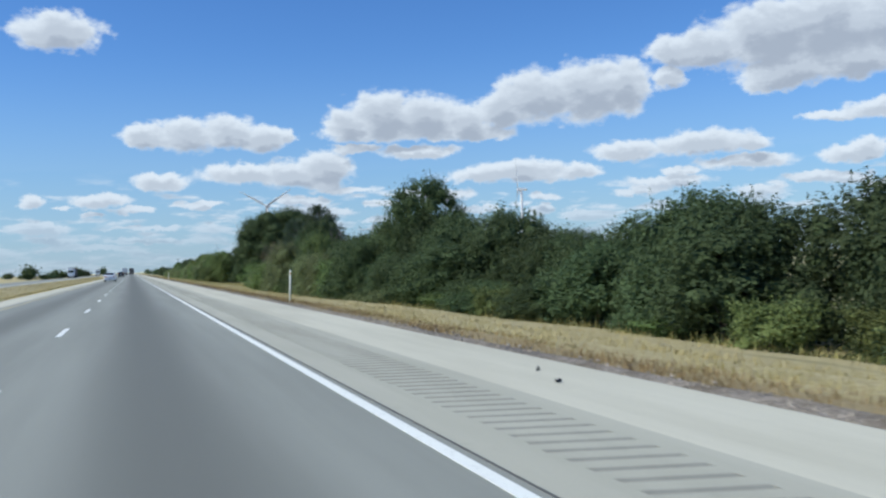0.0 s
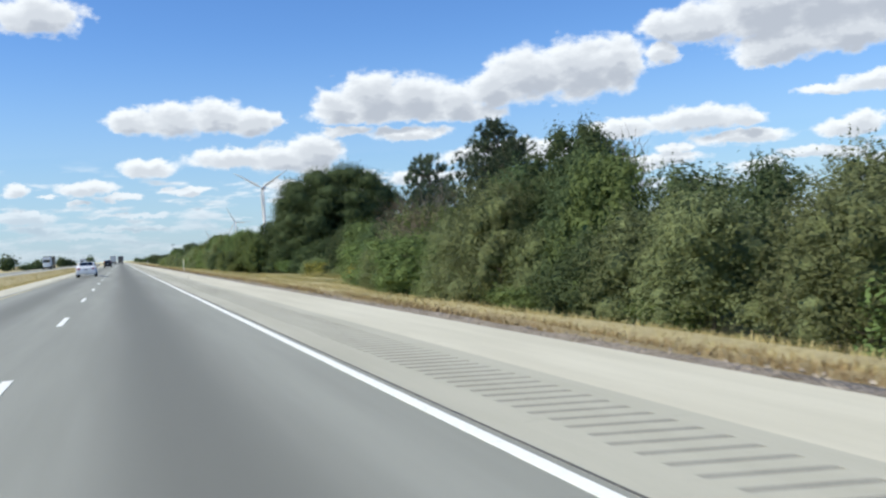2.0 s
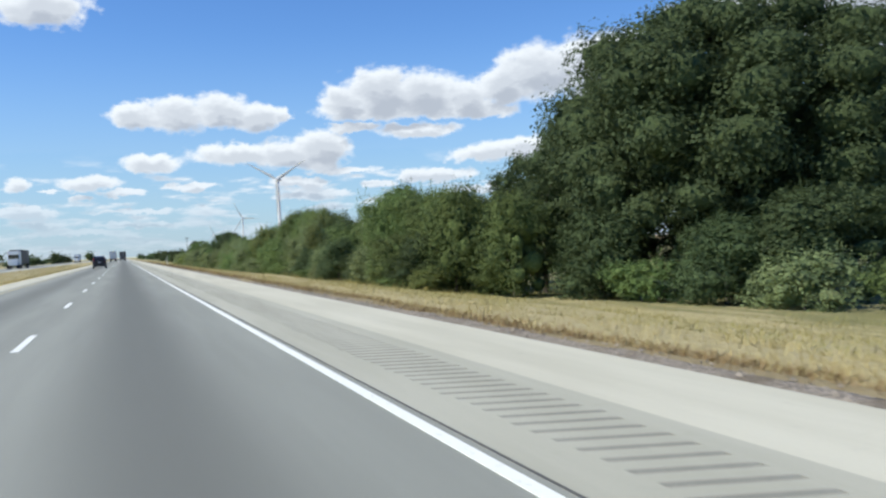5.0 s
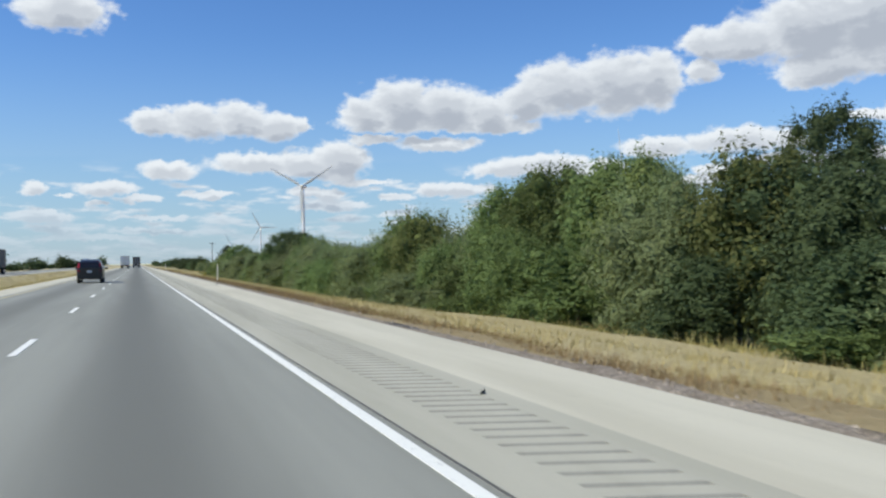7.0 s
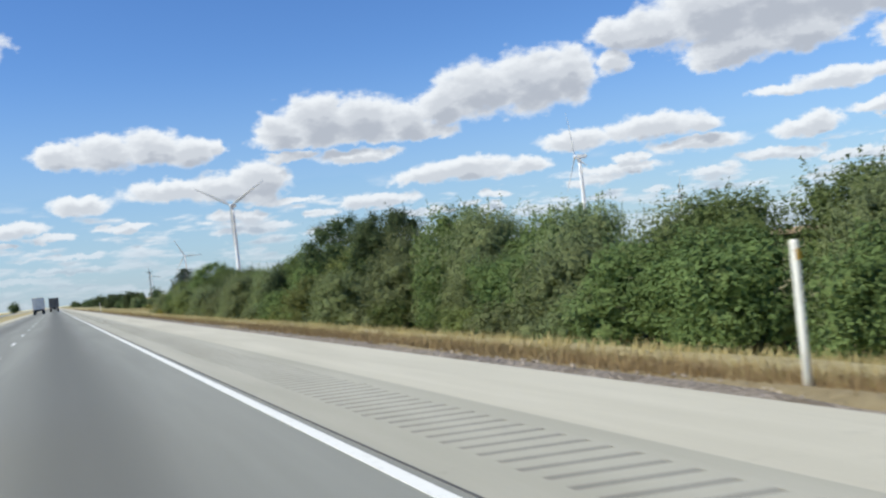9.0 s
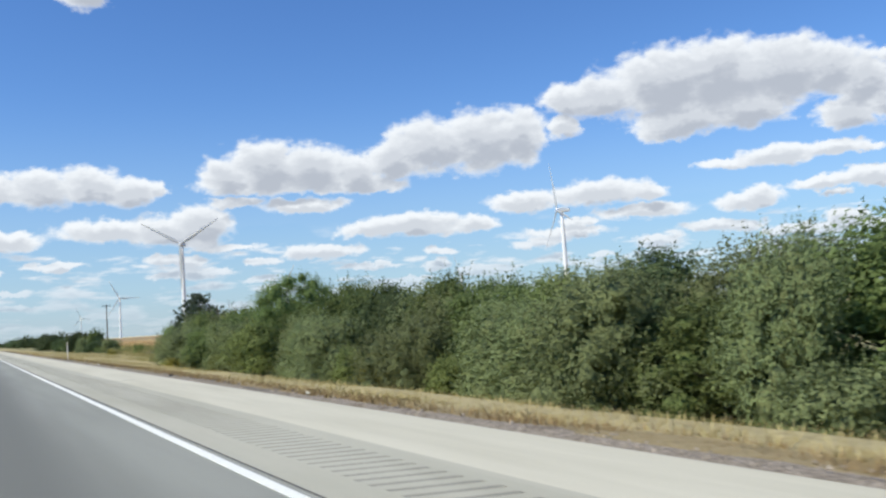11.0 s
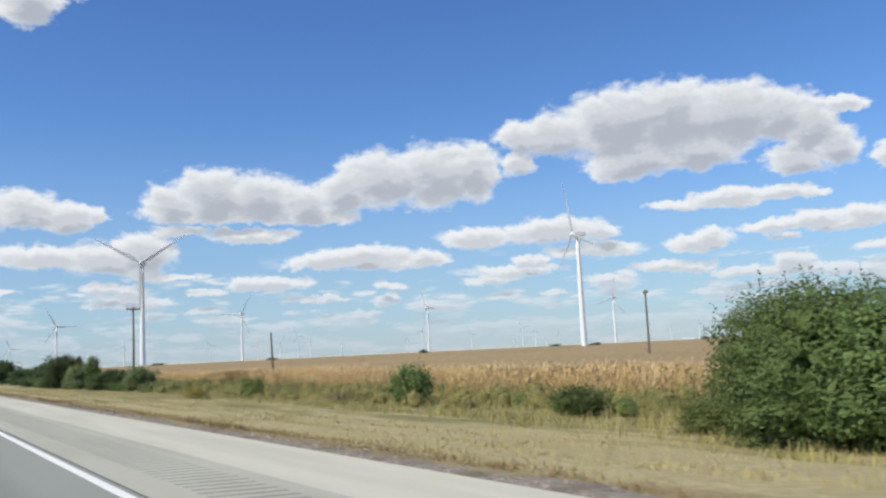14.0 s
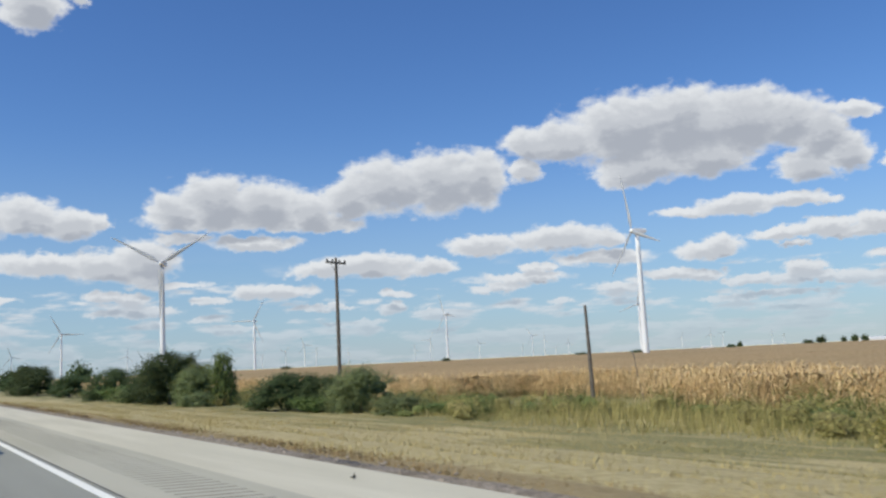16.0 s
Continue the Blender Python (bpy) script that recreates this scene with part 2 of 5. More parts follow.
# ---- mesh helpers ----
def mesh_object(name, verts, faces, mats, indices=None, parent=None, smooth=False):
    me = bpy.data.meshes.new(name)
    me.from_pydata([tuple(v) for v in verts], [], [tuple(f) for f in faces])
    for m in mats if isinstance(mats, (list, tuple)) else [mats]:
        me.materials.append(m)
    if indices is not None:
        me.polygons.foreach_set("material_index", indices)
    if smooth:
        me.polygons.foreach_set("use_smooth", [True] * len(me.polygons))
    me.update()
    ob = new(name, me)
    if parent is not None:
        ob.parent = parent
    return ob


def part(name, bm, mat, parent, label="", smooth=False):
    me = bpy.data.meshes.new(name)
    bm.to_mesh(me)
    bm.free()
    me.materials.append(mat)
    if smooth:
        me.polygons.foreach_set("use_smooth", [True] * len(me.polygons))
    ob = new(name, me)
    ob.parent = parent
    return tagged(ob, label)


def block(x0, x1, y0, y1, z0, z1, bevel=0.0):
    bm = bmesh.new()
    bmesh.ops.create_cube(bm, size=1)
    for v in bm.verts:
        v.co = Vector(((x0 + x1) / 2 + v.co.x * (x1 - x0), (y0 + y1) / 2 + v.co.y * (y1 - y0), (z0 + z1) / 2 + v.co.z * (z1 - z0)))
    if bevel:
        bmesh.ops.bevel(bm, geom=bm.edges[:], offset=bevel, segments=2, affect="EDGES")
    return bm


def tube(points, radii, sides=8, bm=None):
    """A bent, tapering tube along points."""
    bm = bm or bmesh.new()
    rings = []
    for i, p in enumerate(points):
        a, b = points[max(i - 1, 0)], points[min(i + 1, len(points) - 1)]
        d = (Vector(b) - Vector(a)).normalized()
        u = d.orthogonal().normalized()
        w = d.cross(u)
        rings.append([bm.verts.new(Vector(p) + (u * math.cos(k * math.tau / sides) + w * math.sin(k * math.tau / sides)) * radii[i]) for k in range(sides)])
    for r, q in zip(rings, rings[1:]):
        for k in range(sides):
            bm.faces.new((r[k], r[(k + 1) % sides], q[(k + 1) % sides], q[k]))
    bm.faces.new(rings[0][::-1])
    bm.faces.new(rings[-1])
    return bm


def slab(name, x0, x1, y0, y1, z, mat, step=40.0, thick=0.3, kind="structure", label="", category=""):
    """A long flat strip with sides."""
    ys = np.append(np.arange(y0, y1, step), y1)
    verts, faces = [], []
    for y in ys:
        verts += [(x0, y, z - thick), (x0, y, z), (x1, y, z), (x1, y, z - thick)]
    for i in range(len(ys) - 1):
        a, b = 4 * i, 4 * i + 4
        faces += [(a, b, b + 1, a + 1), (a + 1, b + 1, b + 2, a + 2), (a + 2, b + 2, b + 3, a + 3)]
    ob = mesh_object(name, verts, [f[::-1] for f in faces], mat)
    return tagged(ob, label, category, kind=kind)


# ---- the lie of the land ----
def ground_height(x, y):
    """Height of the ground across the road, which runs along y on a low bank."""
    xs = [-5000, -40, -29, -27.5, -16.5, -15, -11.5, -7.4, -6.6, 5.2, 5.6, 6.3, 8.0, 9.2, 12.0, 15.0, 17.5, 25.0, 40.0, 6000]
    mown = [-2.2, -1.8, -0.1, -0.06, -0.06, -0.12, -0.75, -0.1, -0.06, -0.06, -0.03, -0.07, -0.22, -0.38, -0.76, -1.16, -1.5, -1.85, -2.1, -2.2]
    ditch = mown[:13] + [-0.44, -1.28, -1.85, -2.02, -2.05, -2.1, -2.2]
    steep = np.interp(y, [52, 64, 110, 120, 248, 256, 408, 418], [0, 1, 1, 0, 0, 1, 1, 0])
    return np.interp(x, xs, mown) * (1 - steep) + np.interp(x, xs, ditch) * steep


def build_ground():
    xs = [-4800, -2500, -1200, -600, -250, -100, -40, -29, -27.5, -22, -16.5, -15, -13, -11.5, -9.5, -7.4, -6.6, -2, 2, 5.2]
    xs += [5.6, 6.0, 6.3, 6.8, 7.3, 8.0, 8.8, 9.7, 10.6, 11.6, 12.7, 14, 15.5, 17.5, 20, 22.5, 25, 28, 32, 36, 40, 55, 100, 250, 600, 1400, 2600, 4800]
    ys = [-1500, -300] + list(np.arange(-60, 700, 3.0)) + [760, 860, 1000, 1300, 1800, 2600, 3600, 5200]
    rng = np.random.default_rng(4)
    verts, faces = [], []
    for y in ys:
        for x in xs:
            rough = 0.035 if 5.4 < x < 40 else (0.04 if -15 < x < -7.5 else 0.0)
            verts.append((x, y, float(ground_height(x, y)) + rng.normal() * rough))
    w = len(xs)
    for j in range(len(ys) - 1):
        for i in range(w - 1):
            a = j * w + i
            faces.append((a, a + 1, a + w + 1, a + w))
    ob = mesh_object("ground", verts, faces, DRY_GRASS, smooth=True)
    return tagged(ob, "dry tan and green grass bank sloping down beside the highway", "ground", kind="structure")


build_ground()

# ---- the highway ----
Y0, Y1 = -60.0, 3000.0
EDGE = 2.12
DASH = -1.55
LEFT_EDGE = -5.2
slab("road", LEFT_EDGE - 0.2, EDGE + 0.1, Y0, Y1, 0.0, ASPHALT, label="grey asphalt highway lanes with dark oil-stained wheel tracks", category="road")
slab("pavement", EDGE + 0.1, 2.55, Y0, Y1, 0.0, INNER, label="weathered concrete shoulder beside the white edge line", category="road shoulder")
slab("pavement", 3.75, 5.24, Y0, Y1, 0.0, SHOULDER, label="pale concrete outer shoulder beside the gravel", category="road shoulder")
slab("pavement", -6.8, LEFT_EDGE - 0.2, Y0, Y1, 0.0, SHOULDER, label="pale concrete shoulder beside the grass median", category="road shoulder")
slab("road", -26.0, -17.5, Y0, Y1, 0.0, ASPHALT, label="asphalt lanes of the opposite carriageway", category="road")
slab("pavement", -17.5, -16.0, Y0, Y1, 0.0, SHOULDER, label="pale shoulder of the opposite carriageway", category="road shoulder")
slab("trim", EDGE - 0.08, EDGE + 0.035, Y0, Y1, 0.005, WHITE_LINE, thick=0.01, label="solid white edge line painted on the asphalt", category="road marking")
slab("trim", EDGE + 0.104, EDGE + 0.13, Y0, Y1, 0.004, SEALANT, thick=0.01, label="dark sealed joint between lane and shoulder", category="joint")
slab("trim", 3.45, 4.3, 364.1, 364.22, 0.004, SEALANT, thick=0.01, label="dark sealed crack across the shoulder", category="joint")
slab("trim", LEFT_EDGE + 0.05, LEFT_EDGE + 0.19, Y0, Y1, 0.005, YELLOW_LINE, thick=0.01, label="faded yellow line along the median side", category="road marking")


def build_rumble_strip():
    """Milled grooves across the shoulder, about three to the metre."""
    x0, x1, pitch, wide, deep, slant = 2.55, 3.75, 0.305, 0.1, 0.013, 0.3
    rng = np.random.default_rng(8)
    verts, faces, idx = [], [], []

    def quad(ax, bx, a, b, za, zb, m):
        """A face across the strip; the grooves run a little aslant."""
        k = len(verts)
        verts.extend([(ax, a - slant * (ax - x0), za), (bx, a - slant * (bx - x0), za), (bx, b - slant * (bx - x0), zb), (ax, b - slant * (ax - x0), zb)])
        faces.append((k, k + 1, k + 2, k + 3))
        idx.append(m)

    y = Y0
    while y < 620:
        g0, g1 = x0 + 0.17 + rng.normal() * 0.012, x1 - 0.27 + rng.normal() * 0.012
        a, b, c, d = y, y + pitch - wide, y + pitch - wide / 2, y + pitch
        quad(x0, x1, a, b, 0, 0, 0)
        quad(x0, g0, b, d, 0, 0, 0)
        quad(g1, x1, b, d, 0, 0, 0)
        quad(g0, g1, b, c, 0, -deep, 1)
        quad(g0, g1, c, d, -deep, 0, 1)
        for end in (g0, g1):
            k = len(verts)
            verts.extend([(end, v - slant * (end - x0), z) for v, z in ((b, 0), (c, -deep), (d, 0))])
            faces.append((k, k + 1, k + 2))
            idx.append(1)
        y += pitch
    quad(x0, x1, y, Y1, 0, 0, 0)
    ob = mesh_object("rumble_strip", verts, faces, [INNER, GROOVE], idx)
    return tagged(ob, "milled grooves across the pale concrete shoulder", "rumble strip", kind="stuff")


build_rumble_strip()


def build_dashes():
    me = None
    for k in range(60):
        y = 8.4 + 12.19 * (k - 3)
        if me is None:
            ob = mesh_object("lane_dash", [(-0.06, 0, 0.005), (0.06, 0, 0.005), (0.06, 3.05, 0.005), (-0.06, 3.05, 0.005)] + [(-0.06, 0, 0), (0.06, 0, 0), (0.06, 3.05, 0), (-0.06, 3.05, 0)],
                             [(0, 1, 2, 3), (0, 4, 5, 1), (1, 5, 6, 2), (2, 6, 7, 3), (3, 7, 4, 0)], WHITE_LINE)
            me = ob.data
        else:
            ob = new("lane_dash", me)
        ob.location = (DASH, y, 0)
        tagged(ob, "white painted lane dash on grey asphalt", "road marking", "lane dashes")


build_dashes()


# ---- verge: gravel, grass ----
def build_gravel():
    rng = np.random.default_rng(3)
    ys = np.arange(Y0, 640, 0.8)
    verts, faces = [], []
    outer = 5.72 + 0.1 * np.sin(ys * 0.35) + rng.normal(size=len(ys)) * 0.09
    for y, o in zip(ys, outer):
        verts += [(5.22, y, 0.003 - 0.03), (5.55, y, 0.002), (o, y, -0.04)]
    for i in range(len(ys) - 1):
        a = 3 * i
        faces += [(a, a + 1, a + 4, a + 3), (a + 1, a + 2, a + 5, a + 4)]
    tagged(mesh_object("gravel", verts, faces, GRAVEL, smooth=True), "grey brown gravel strip between concrete and grass", "gravel", kind="stuff")
    count = 9000
    px = 5.27 + rng.beta(1.2, 1.9, count) * 0.62
    py = rng.uniform(-20, 560, count)
    size = rng.uniform(0.012, 0.042, count)
    verts, faces = [], []
    for x, y, s in zip(px, py, size):
        k = len(verts)
        z = float(ground_height(x, y)) + 0.03
        j = rng.uniform(0.6, 1.2, 6) * s
        verts += [(x + j[0], y, z), (x, y + j[1], z), (x - j[2], y, z), (x, y - j[3], z), (x, y, z + j[4] * 0.9), (x, y, z - j[5])]
        for a, b in ((0, 1), (1, 2), (2, 3), (3, 0)):
            faces += [(k + a, k + b, k + 4), (k + b, k + a, k + 5)]
    tagged(mesh_object("loose_stones", verts, faces, STONE), "loose grey stones scattered along the gravel strip", "stones", kind="stuff")


def blades(name, label, mat, spots, low, high, width, per, seed, lean=0.35, spread=0.09, grow=None):
    """Clumps of narrow grass blades, each a bent triangle. grow: the height as it changes along the road."""
    rng = np.random.default_rng(seed)
    n = len(spots) * per
    base = np.repeat(spots, per, axis=0) + np.c_[rng.normal(size=(n, 2)) * spread, np.zeros(n)]
    height = rng.uniform(low, high, n) * np.repeat(rng.uniform(0.7, 1.15, len(spots)), per)
    if grow:
        height *= np.interp(base[:, 1], *grow)
    turn = rng.uniform(0, math.tau, n)
    side = np.c_[np.cos(turn), np.sin(turn), np.zeros(n)] * (width * rng.uniform(0.6, 1.3, n))[:, None]
    out = np.c_[-np.sin(turn), np.cos(turn), np.zeros(n)] * (height * rng.normal(size=n) * lean)[:, None]
    up = np.c_[np.zeros((n, 2)), height]
    base[:, 2] -= 0.03
    verts = np.stack([base - side / 2, base + side / 2, base + out + up], 1).reshape(-1, 3)
    faces = np.arange(n * 3).reshape(-1, 3).tolist()
    ob = mesh_object(name, verts.tolist(), faces, mat)
    return tagged(ob, label, "grass", kind="stuff")


def scatter(count, x0, x1, y0, y1, seed, power=1.0):
    rng = np.random.default_rng(seed)
    x = x0 + (x1 - x0) * rng.uniform(0, 1, count) ** power
    y = rng.uniform(y0, y1, count)
    return np.c_[x, y, ground_height(x, y)]


build_gravel()
VERGE = ([0, 60, 120, 200, 215, 300, 330, 400, 430, 560], [0.65, 0.65, 0.5, 0.65, 0.82, 0.82, 0.65, 0.55, 0.46, 0.46])
blades("verge_grass", "matted dry straw-coloured grass along the gravel edge", STRAW, scatter(17000, 6.3, 9.6, -10, 560, 11, 1.5), 0.1, 0.27, 0.017, 9, 12, lean=0.7, spread=0.2, grow=VERGE)
blades("mown_grass", "short dry grass on the bank slope", STRAW, scatter(11000, 8.5, 19.0, -10, 580, 13), 0.04, 0.12, 0.024, 7, 14, lean=0.9, spread=0.25)
blades("edge_grass", "rusty brown grass overhanging the gravel", EDGE_GRASS, scatter(20000, 5.76, 6.6, -10, 560, 15, 0.95), 0.08, 0.24, 0.02, 7, 16, lean=0.6, spread=0.12, grow=VERGE)
blades("grass_tufts", "scattered green tufts of grass on the bank", WEED, scatter(6500, 9.0, 23.0, 112, 205, 63), 0.06, 0.2, 0.018, 8, 64, lean=0.9, spread=0.28)
blades("grass_tufts", "scattered tufts of grass on the bank beside the field", STRAW, scatter(5200, 9.0, 24.0, 425, 560, 65), 0.05, 0.17, 0.018, 8, 66, lean=0.9, spread=0.28)
foot = scatter(6500, 14.8, 18.5, -10, 440, 17)
foot = foot[(foot[:, 1] < 121) | (foot[:, 1] > 196)]
blades("weeds", "tall green weeds at the foot of the hedge", WEED, foot, 0.12, 0.5, 0.03, 6, 18, lean=0.6, spread=0.2)
blades("weeds", "tall green weeds before the set-back shrubs", WEED, scatter(2600, 21.2, 24.5, 122, 168, 25), 0.15, 0.75, 0.03, 8, 26, lean=0.6, spread=0.3)
blades("mown_grass", "short dry grass beside the corn field", STRAW, scatter(6500, 18.5, 26.0, 432, 600, 27), 0.05, 0.15, 0.024, 7, 28, lean=0.9, spread=0.25)
rough = scatter(12000, 19.0, 36.0, 432, 640, 19)
rough = rough[rough[:, 0] > 20.0 + 0.08 * (rough[:, 1] - 450)]
blades("weeds", "rough green weeds between the bank and the corn", WEED, rough, 0.12, 0.55, 0.035, 6, 20, lean=0.6, spread=0.25)
dry = scatter(8500, 19.0, 36.0, 432, 640, 21)
dry = dry[dry[:, 0] > 19.5 + 0.08 * (dry[:, 1] - 450)]
blades("weeds", "dry seed-headed weeds near the corn rows", STRAW, dry, 0.12, 0.6, 0.025, 6, 22, lean=0.6, spread=0.25)
blades("brown_grass", "tall rusty brown grass along the gravel edge", EDGE_GRASS, scatter(5000, 5.8, 6.6, 244, 304, 29), 0.08, 0.2, 0.016, 7, 30, lean=0.45, spread=0.14)
blades("median_grass", "dry grass in the median", STRAW, scatter(6000, -15.0, -7.0, 20, 420, 23), 0.1, 0.3, 0.05, 4, 24)


# ---- plants ----
def leaf_cloud(lobes, density, size, rng, outward=0.7, shell=(0.62, 1.07), squeeze=0.7, per=8, away=1.0):
    """Leaves in sprays near the surface of a set of lobes (centre, radii). Sprays that face away from the road may be fewer. Returns verts and faces."""
    points, normals = [], []
    high = max(c[2] + r[2] for c, r in lobes)
    shift = Vector(rng.normal(size=3) * 20)
    for c, r in lobes:
        c, r = np.array(c), np.array(r)
        area = 4 * math.pi * ((r[0] * r[1]) ** 1.6 / 3 + (r[0] * r[2]) ** 1.6 / 3 + (r[1] * r[2]) ** 1.6 / 3) ** (1 / 1.6)
        k = max(int(area * density / per), 5)
        d = rng.normal(size=(k, 3))
        d /= np.linalg.norm(d, axis=1)[:, None]
        p = c + d * r * rng.uniform(*shell, k)[:, None]
        keep = np.ones(k, bool)
        for c2, r2 in lobes:
            if c2 is not c and not np.allclose(c2, c):
                keep &= (((p - c2) / r2) ** 2).sum(1) > 0.5
        keep &= p[:, 2] > 0.02
        keep &= (p[:, 0] < 0.5) | (p[:, 2] > 0.6 * high) | (rng.uniform(size=k) < away)
        # boughs stand apart, with dark hollows between them
        hollow = np.array([noise.noise(Vector(q) * 0.95 + shift) + 0.5 * noise.noise(Vector(q) * 2.3 + shift) for q in p])
        sunk = (hollow < -0.2) & (rng.uniform(size=k) > 0.15)
        p[sunk] = c + d[sunk] * r * rng.uniform(0.58, 0.72, int(sunk.sum()))[:, None]
        points.append(p[keep])
        normals.append((d / r)[keep] * min(r))
    p, d = np.concatenate(points), np.concatenate(normals)
    d /= np.linalg.norm(d, axis=1)[:, None]
    # each spray leans outward and up, and its leaves lie about it at all angles
    axis = d * 0.8 + rng.normal(size=d.shape) * 0.45 + np.array([0, 0, 0.35])
    axis /= np.linalg.norm(axis, axis=1)[:, None]
    q, axis, d = np.repeat(p, per, 0), np.repeat(axis, per, 0), np.repeat(d, per, 0)
    n = len(q)
    q = q + axis * (rng.normal(size=n) * size * 1.5)[:, None] + rng.normal(size=(n, 3)) * size * 0.85
    q[:, 2] = np.maximum(q[:, 2], 0.03)
    nrm = d * outward + rng.normal(size=(n, 3)) * (1 - outward) * 0.8 + np.array([0, 0, 0.25])
    nrm /= np.linalg.norm(nrm, axis=1)[:, None]
    a = np.cross(nrm, rng.normal(size=(n, 3)))
    a /= np.linalg.norm(a, axis=1)[:, None]
    b = np.cross(nrm, a)
    s = size * rng.uniform(0.6, 1.4, n)[:, None]
    verts = np.stack([q - a * s * 0.5 + b * s * squeeze * 0.55, q - a * s * 0.5 - b * s * squeeze * 0.55, q + a * s * 0.6], 1).reshape(-1, 3)
    return verts, np.arange(n * 3).reshape(-1, 3)


def shoot_leaves(verts, lobes, count, size, rng):
    """Upright leafy shoots that stand out of a crown's surface."""
    p = verts.reshape(-1, 3, 3).mean(1)
    top = p[:, 2].max()
    p = p[rng.permutation(len(p))]
    mid = np.array([0.0, 0.0, top * 0.35])
    p = p[np.linalg.norm((p - mid) / np.array([1, 1, 0.8]), axis=1) > np.percentile(np.linalg.norm((p - mid) / np.array([1, 1, 0.8]), axis=1), 55)][:count]
    d = (p - mid) / np.linalg.norm(p - mid, axis=1)[:, None] * 0.55 + rng.normal(size=p.shape) * 0.18
    d[:, 2] += 0.75
    d /= np.linalg.norm(d, axis=1)[:, None]
    per = 13
    length = rng.uniform(0.3, 0.8, len(p)) * (0.5 + 0.5 * p[:, 2] / top)
    f = np.tile(np.linspace(-0.25, 1, per), len(p))
    q = np.repeat(p, per, 0) + np.repeat(d * length[:, None], per, 0) * f[:, None]
    q += rng.normal(size=q.shape) * (0.065 * (1.15 - np.abs(f)))[:, None]
    n = len(q)
    a = rng.normal(size=(n, 3)) + np.repeat(d, per, 0) * 0.9
    a /= np.linalg.norm(a, axis=1)[:, None]
    b = np.cross(a, rng.normal(size=(n, 3)))
    b /= np.linalg.norm(b, axis=1)[:, None]
    s = size * rng.uniform(0.6, 1.25, n)[:, None]
    out = np.stack([q - a * s * 0.5 + b * s * 0.3, q - a * s * 0.5 - b * s * 0.3, q + a * s * 0.6], 1).reshape(-1, 3)
    return out, np.arange(n * 3).reshape(-1, 3)


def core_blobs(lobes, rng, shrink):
    """Shade-toned filler inside a crown: uneven balls within the lobes."""
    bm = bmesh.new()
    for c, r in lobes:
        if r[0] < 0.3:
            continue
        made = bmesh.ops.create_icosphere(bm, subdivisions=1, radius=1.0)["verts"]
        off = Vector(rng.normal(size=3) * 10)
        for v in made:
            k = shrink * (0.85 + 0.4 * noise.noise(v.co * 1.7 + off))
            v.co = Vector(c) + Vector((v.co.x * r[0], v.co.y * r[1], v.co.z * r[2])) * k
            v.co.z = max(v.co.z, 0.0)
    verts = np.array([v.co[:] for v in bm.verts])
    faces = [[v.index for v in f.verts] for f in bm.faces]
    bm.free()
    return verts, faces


def crown_part(parent, lobes, tone, density, size, rng, shrink=0.53, shoots=0, **more):
    lv, lf = leaf_cloud(lobes, density, size, rng, **more)
    if shoots:
        sv, sf = shoot_leaves(lv, lobes, shoots, size * 0.85, rng)
        lf = np.concatenate([lf, sf + len(lv)])
        lv = np.concatenate([lv, sv])
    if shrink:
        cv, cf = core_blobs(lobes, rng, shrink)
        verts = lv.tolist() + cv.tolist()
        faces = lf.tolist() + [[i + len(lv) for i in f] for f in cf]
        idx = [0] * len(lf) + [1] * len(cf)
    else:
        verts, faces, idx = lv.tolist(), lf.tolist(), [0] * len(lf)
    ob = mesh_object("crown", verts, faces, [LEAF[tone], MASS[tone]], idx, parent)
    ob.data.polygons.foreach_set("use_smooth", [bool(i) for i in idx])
    return ob


def trunk_part(parent, height, radius, limbs, rng, reach):
    """A tapered, slightly bent trunk with limbs."""
    bend = rng.normal(size=2) * 0.04 * height
    pts = [(bend[0] * (z ** 2), bend[1] * (z ** 2), z * height) for z in (0, 0.15, 0.4, 0.7, 1.0)]
    bm = tube(pts, [radius * 1.35, radius, radius * 0.8, radius * 0.5, radius * 0.15], 8)
    for k in range(limbs):
        z = rng.uniform(0.25, 0.8)
        a = k * 2.4 + rng.uniform(-0.4, 0.4)
        length = reach * rng.uniform(0.55, 0.95)
        s = Vector((bend[0] * z * z, bend[1] * z * z, z * height))
        d = Vector((math.cos(a), math.sin(a), rng.uniform(0.35, 0.9)))
        tube([s, s + d * length * 0.5, s + d * length + Vector((0, 0, 0.12 * length))], [radius * 0.42, radius * 0.26, radius * 0.07], 5, bm)
    return part("trunk", bm, BARK, parent)


def shrub_lobes(width, height, count, rng, foot=0.13, taper=0.55):
    """Lobes from the ground up, wide at the foot, uneven at the top."""
    lobes = []
    for k in range(count):
        z = foot + (1 - foot) * (k / count) ** 0.9 * 0.86
        reach = width / 2 * (1 - taper * (z - foot) ** 1.3) * 0.72
        a = k * 2.4 + rng.uniform(-0.5, 0.5)
        r = width * rng.uniform(0.13, 0.25)
        lobes.append(((math.cos(a) * reach * rng.uniform(0.45, 1.0), math.sin(a) * reach * rng.uniform(0.45, 1.0), z * height * 0.82),
                      (r, r, min(r * rng.uniform(0.9, 1.25), height * 0.24))))
    lobes.append(((0, 0, height * 0.45), (width * 0.27, width * 0.27, height * 0.4)))
    for k in range(4):
        lobes.append(((rng.normal() * width * 0.12, rng.normal() * width * 0.12, height * rng.uniform(0.68, 0.8)), (width * 0.14, width * 0.14, height * 0.13)))
    return lobes


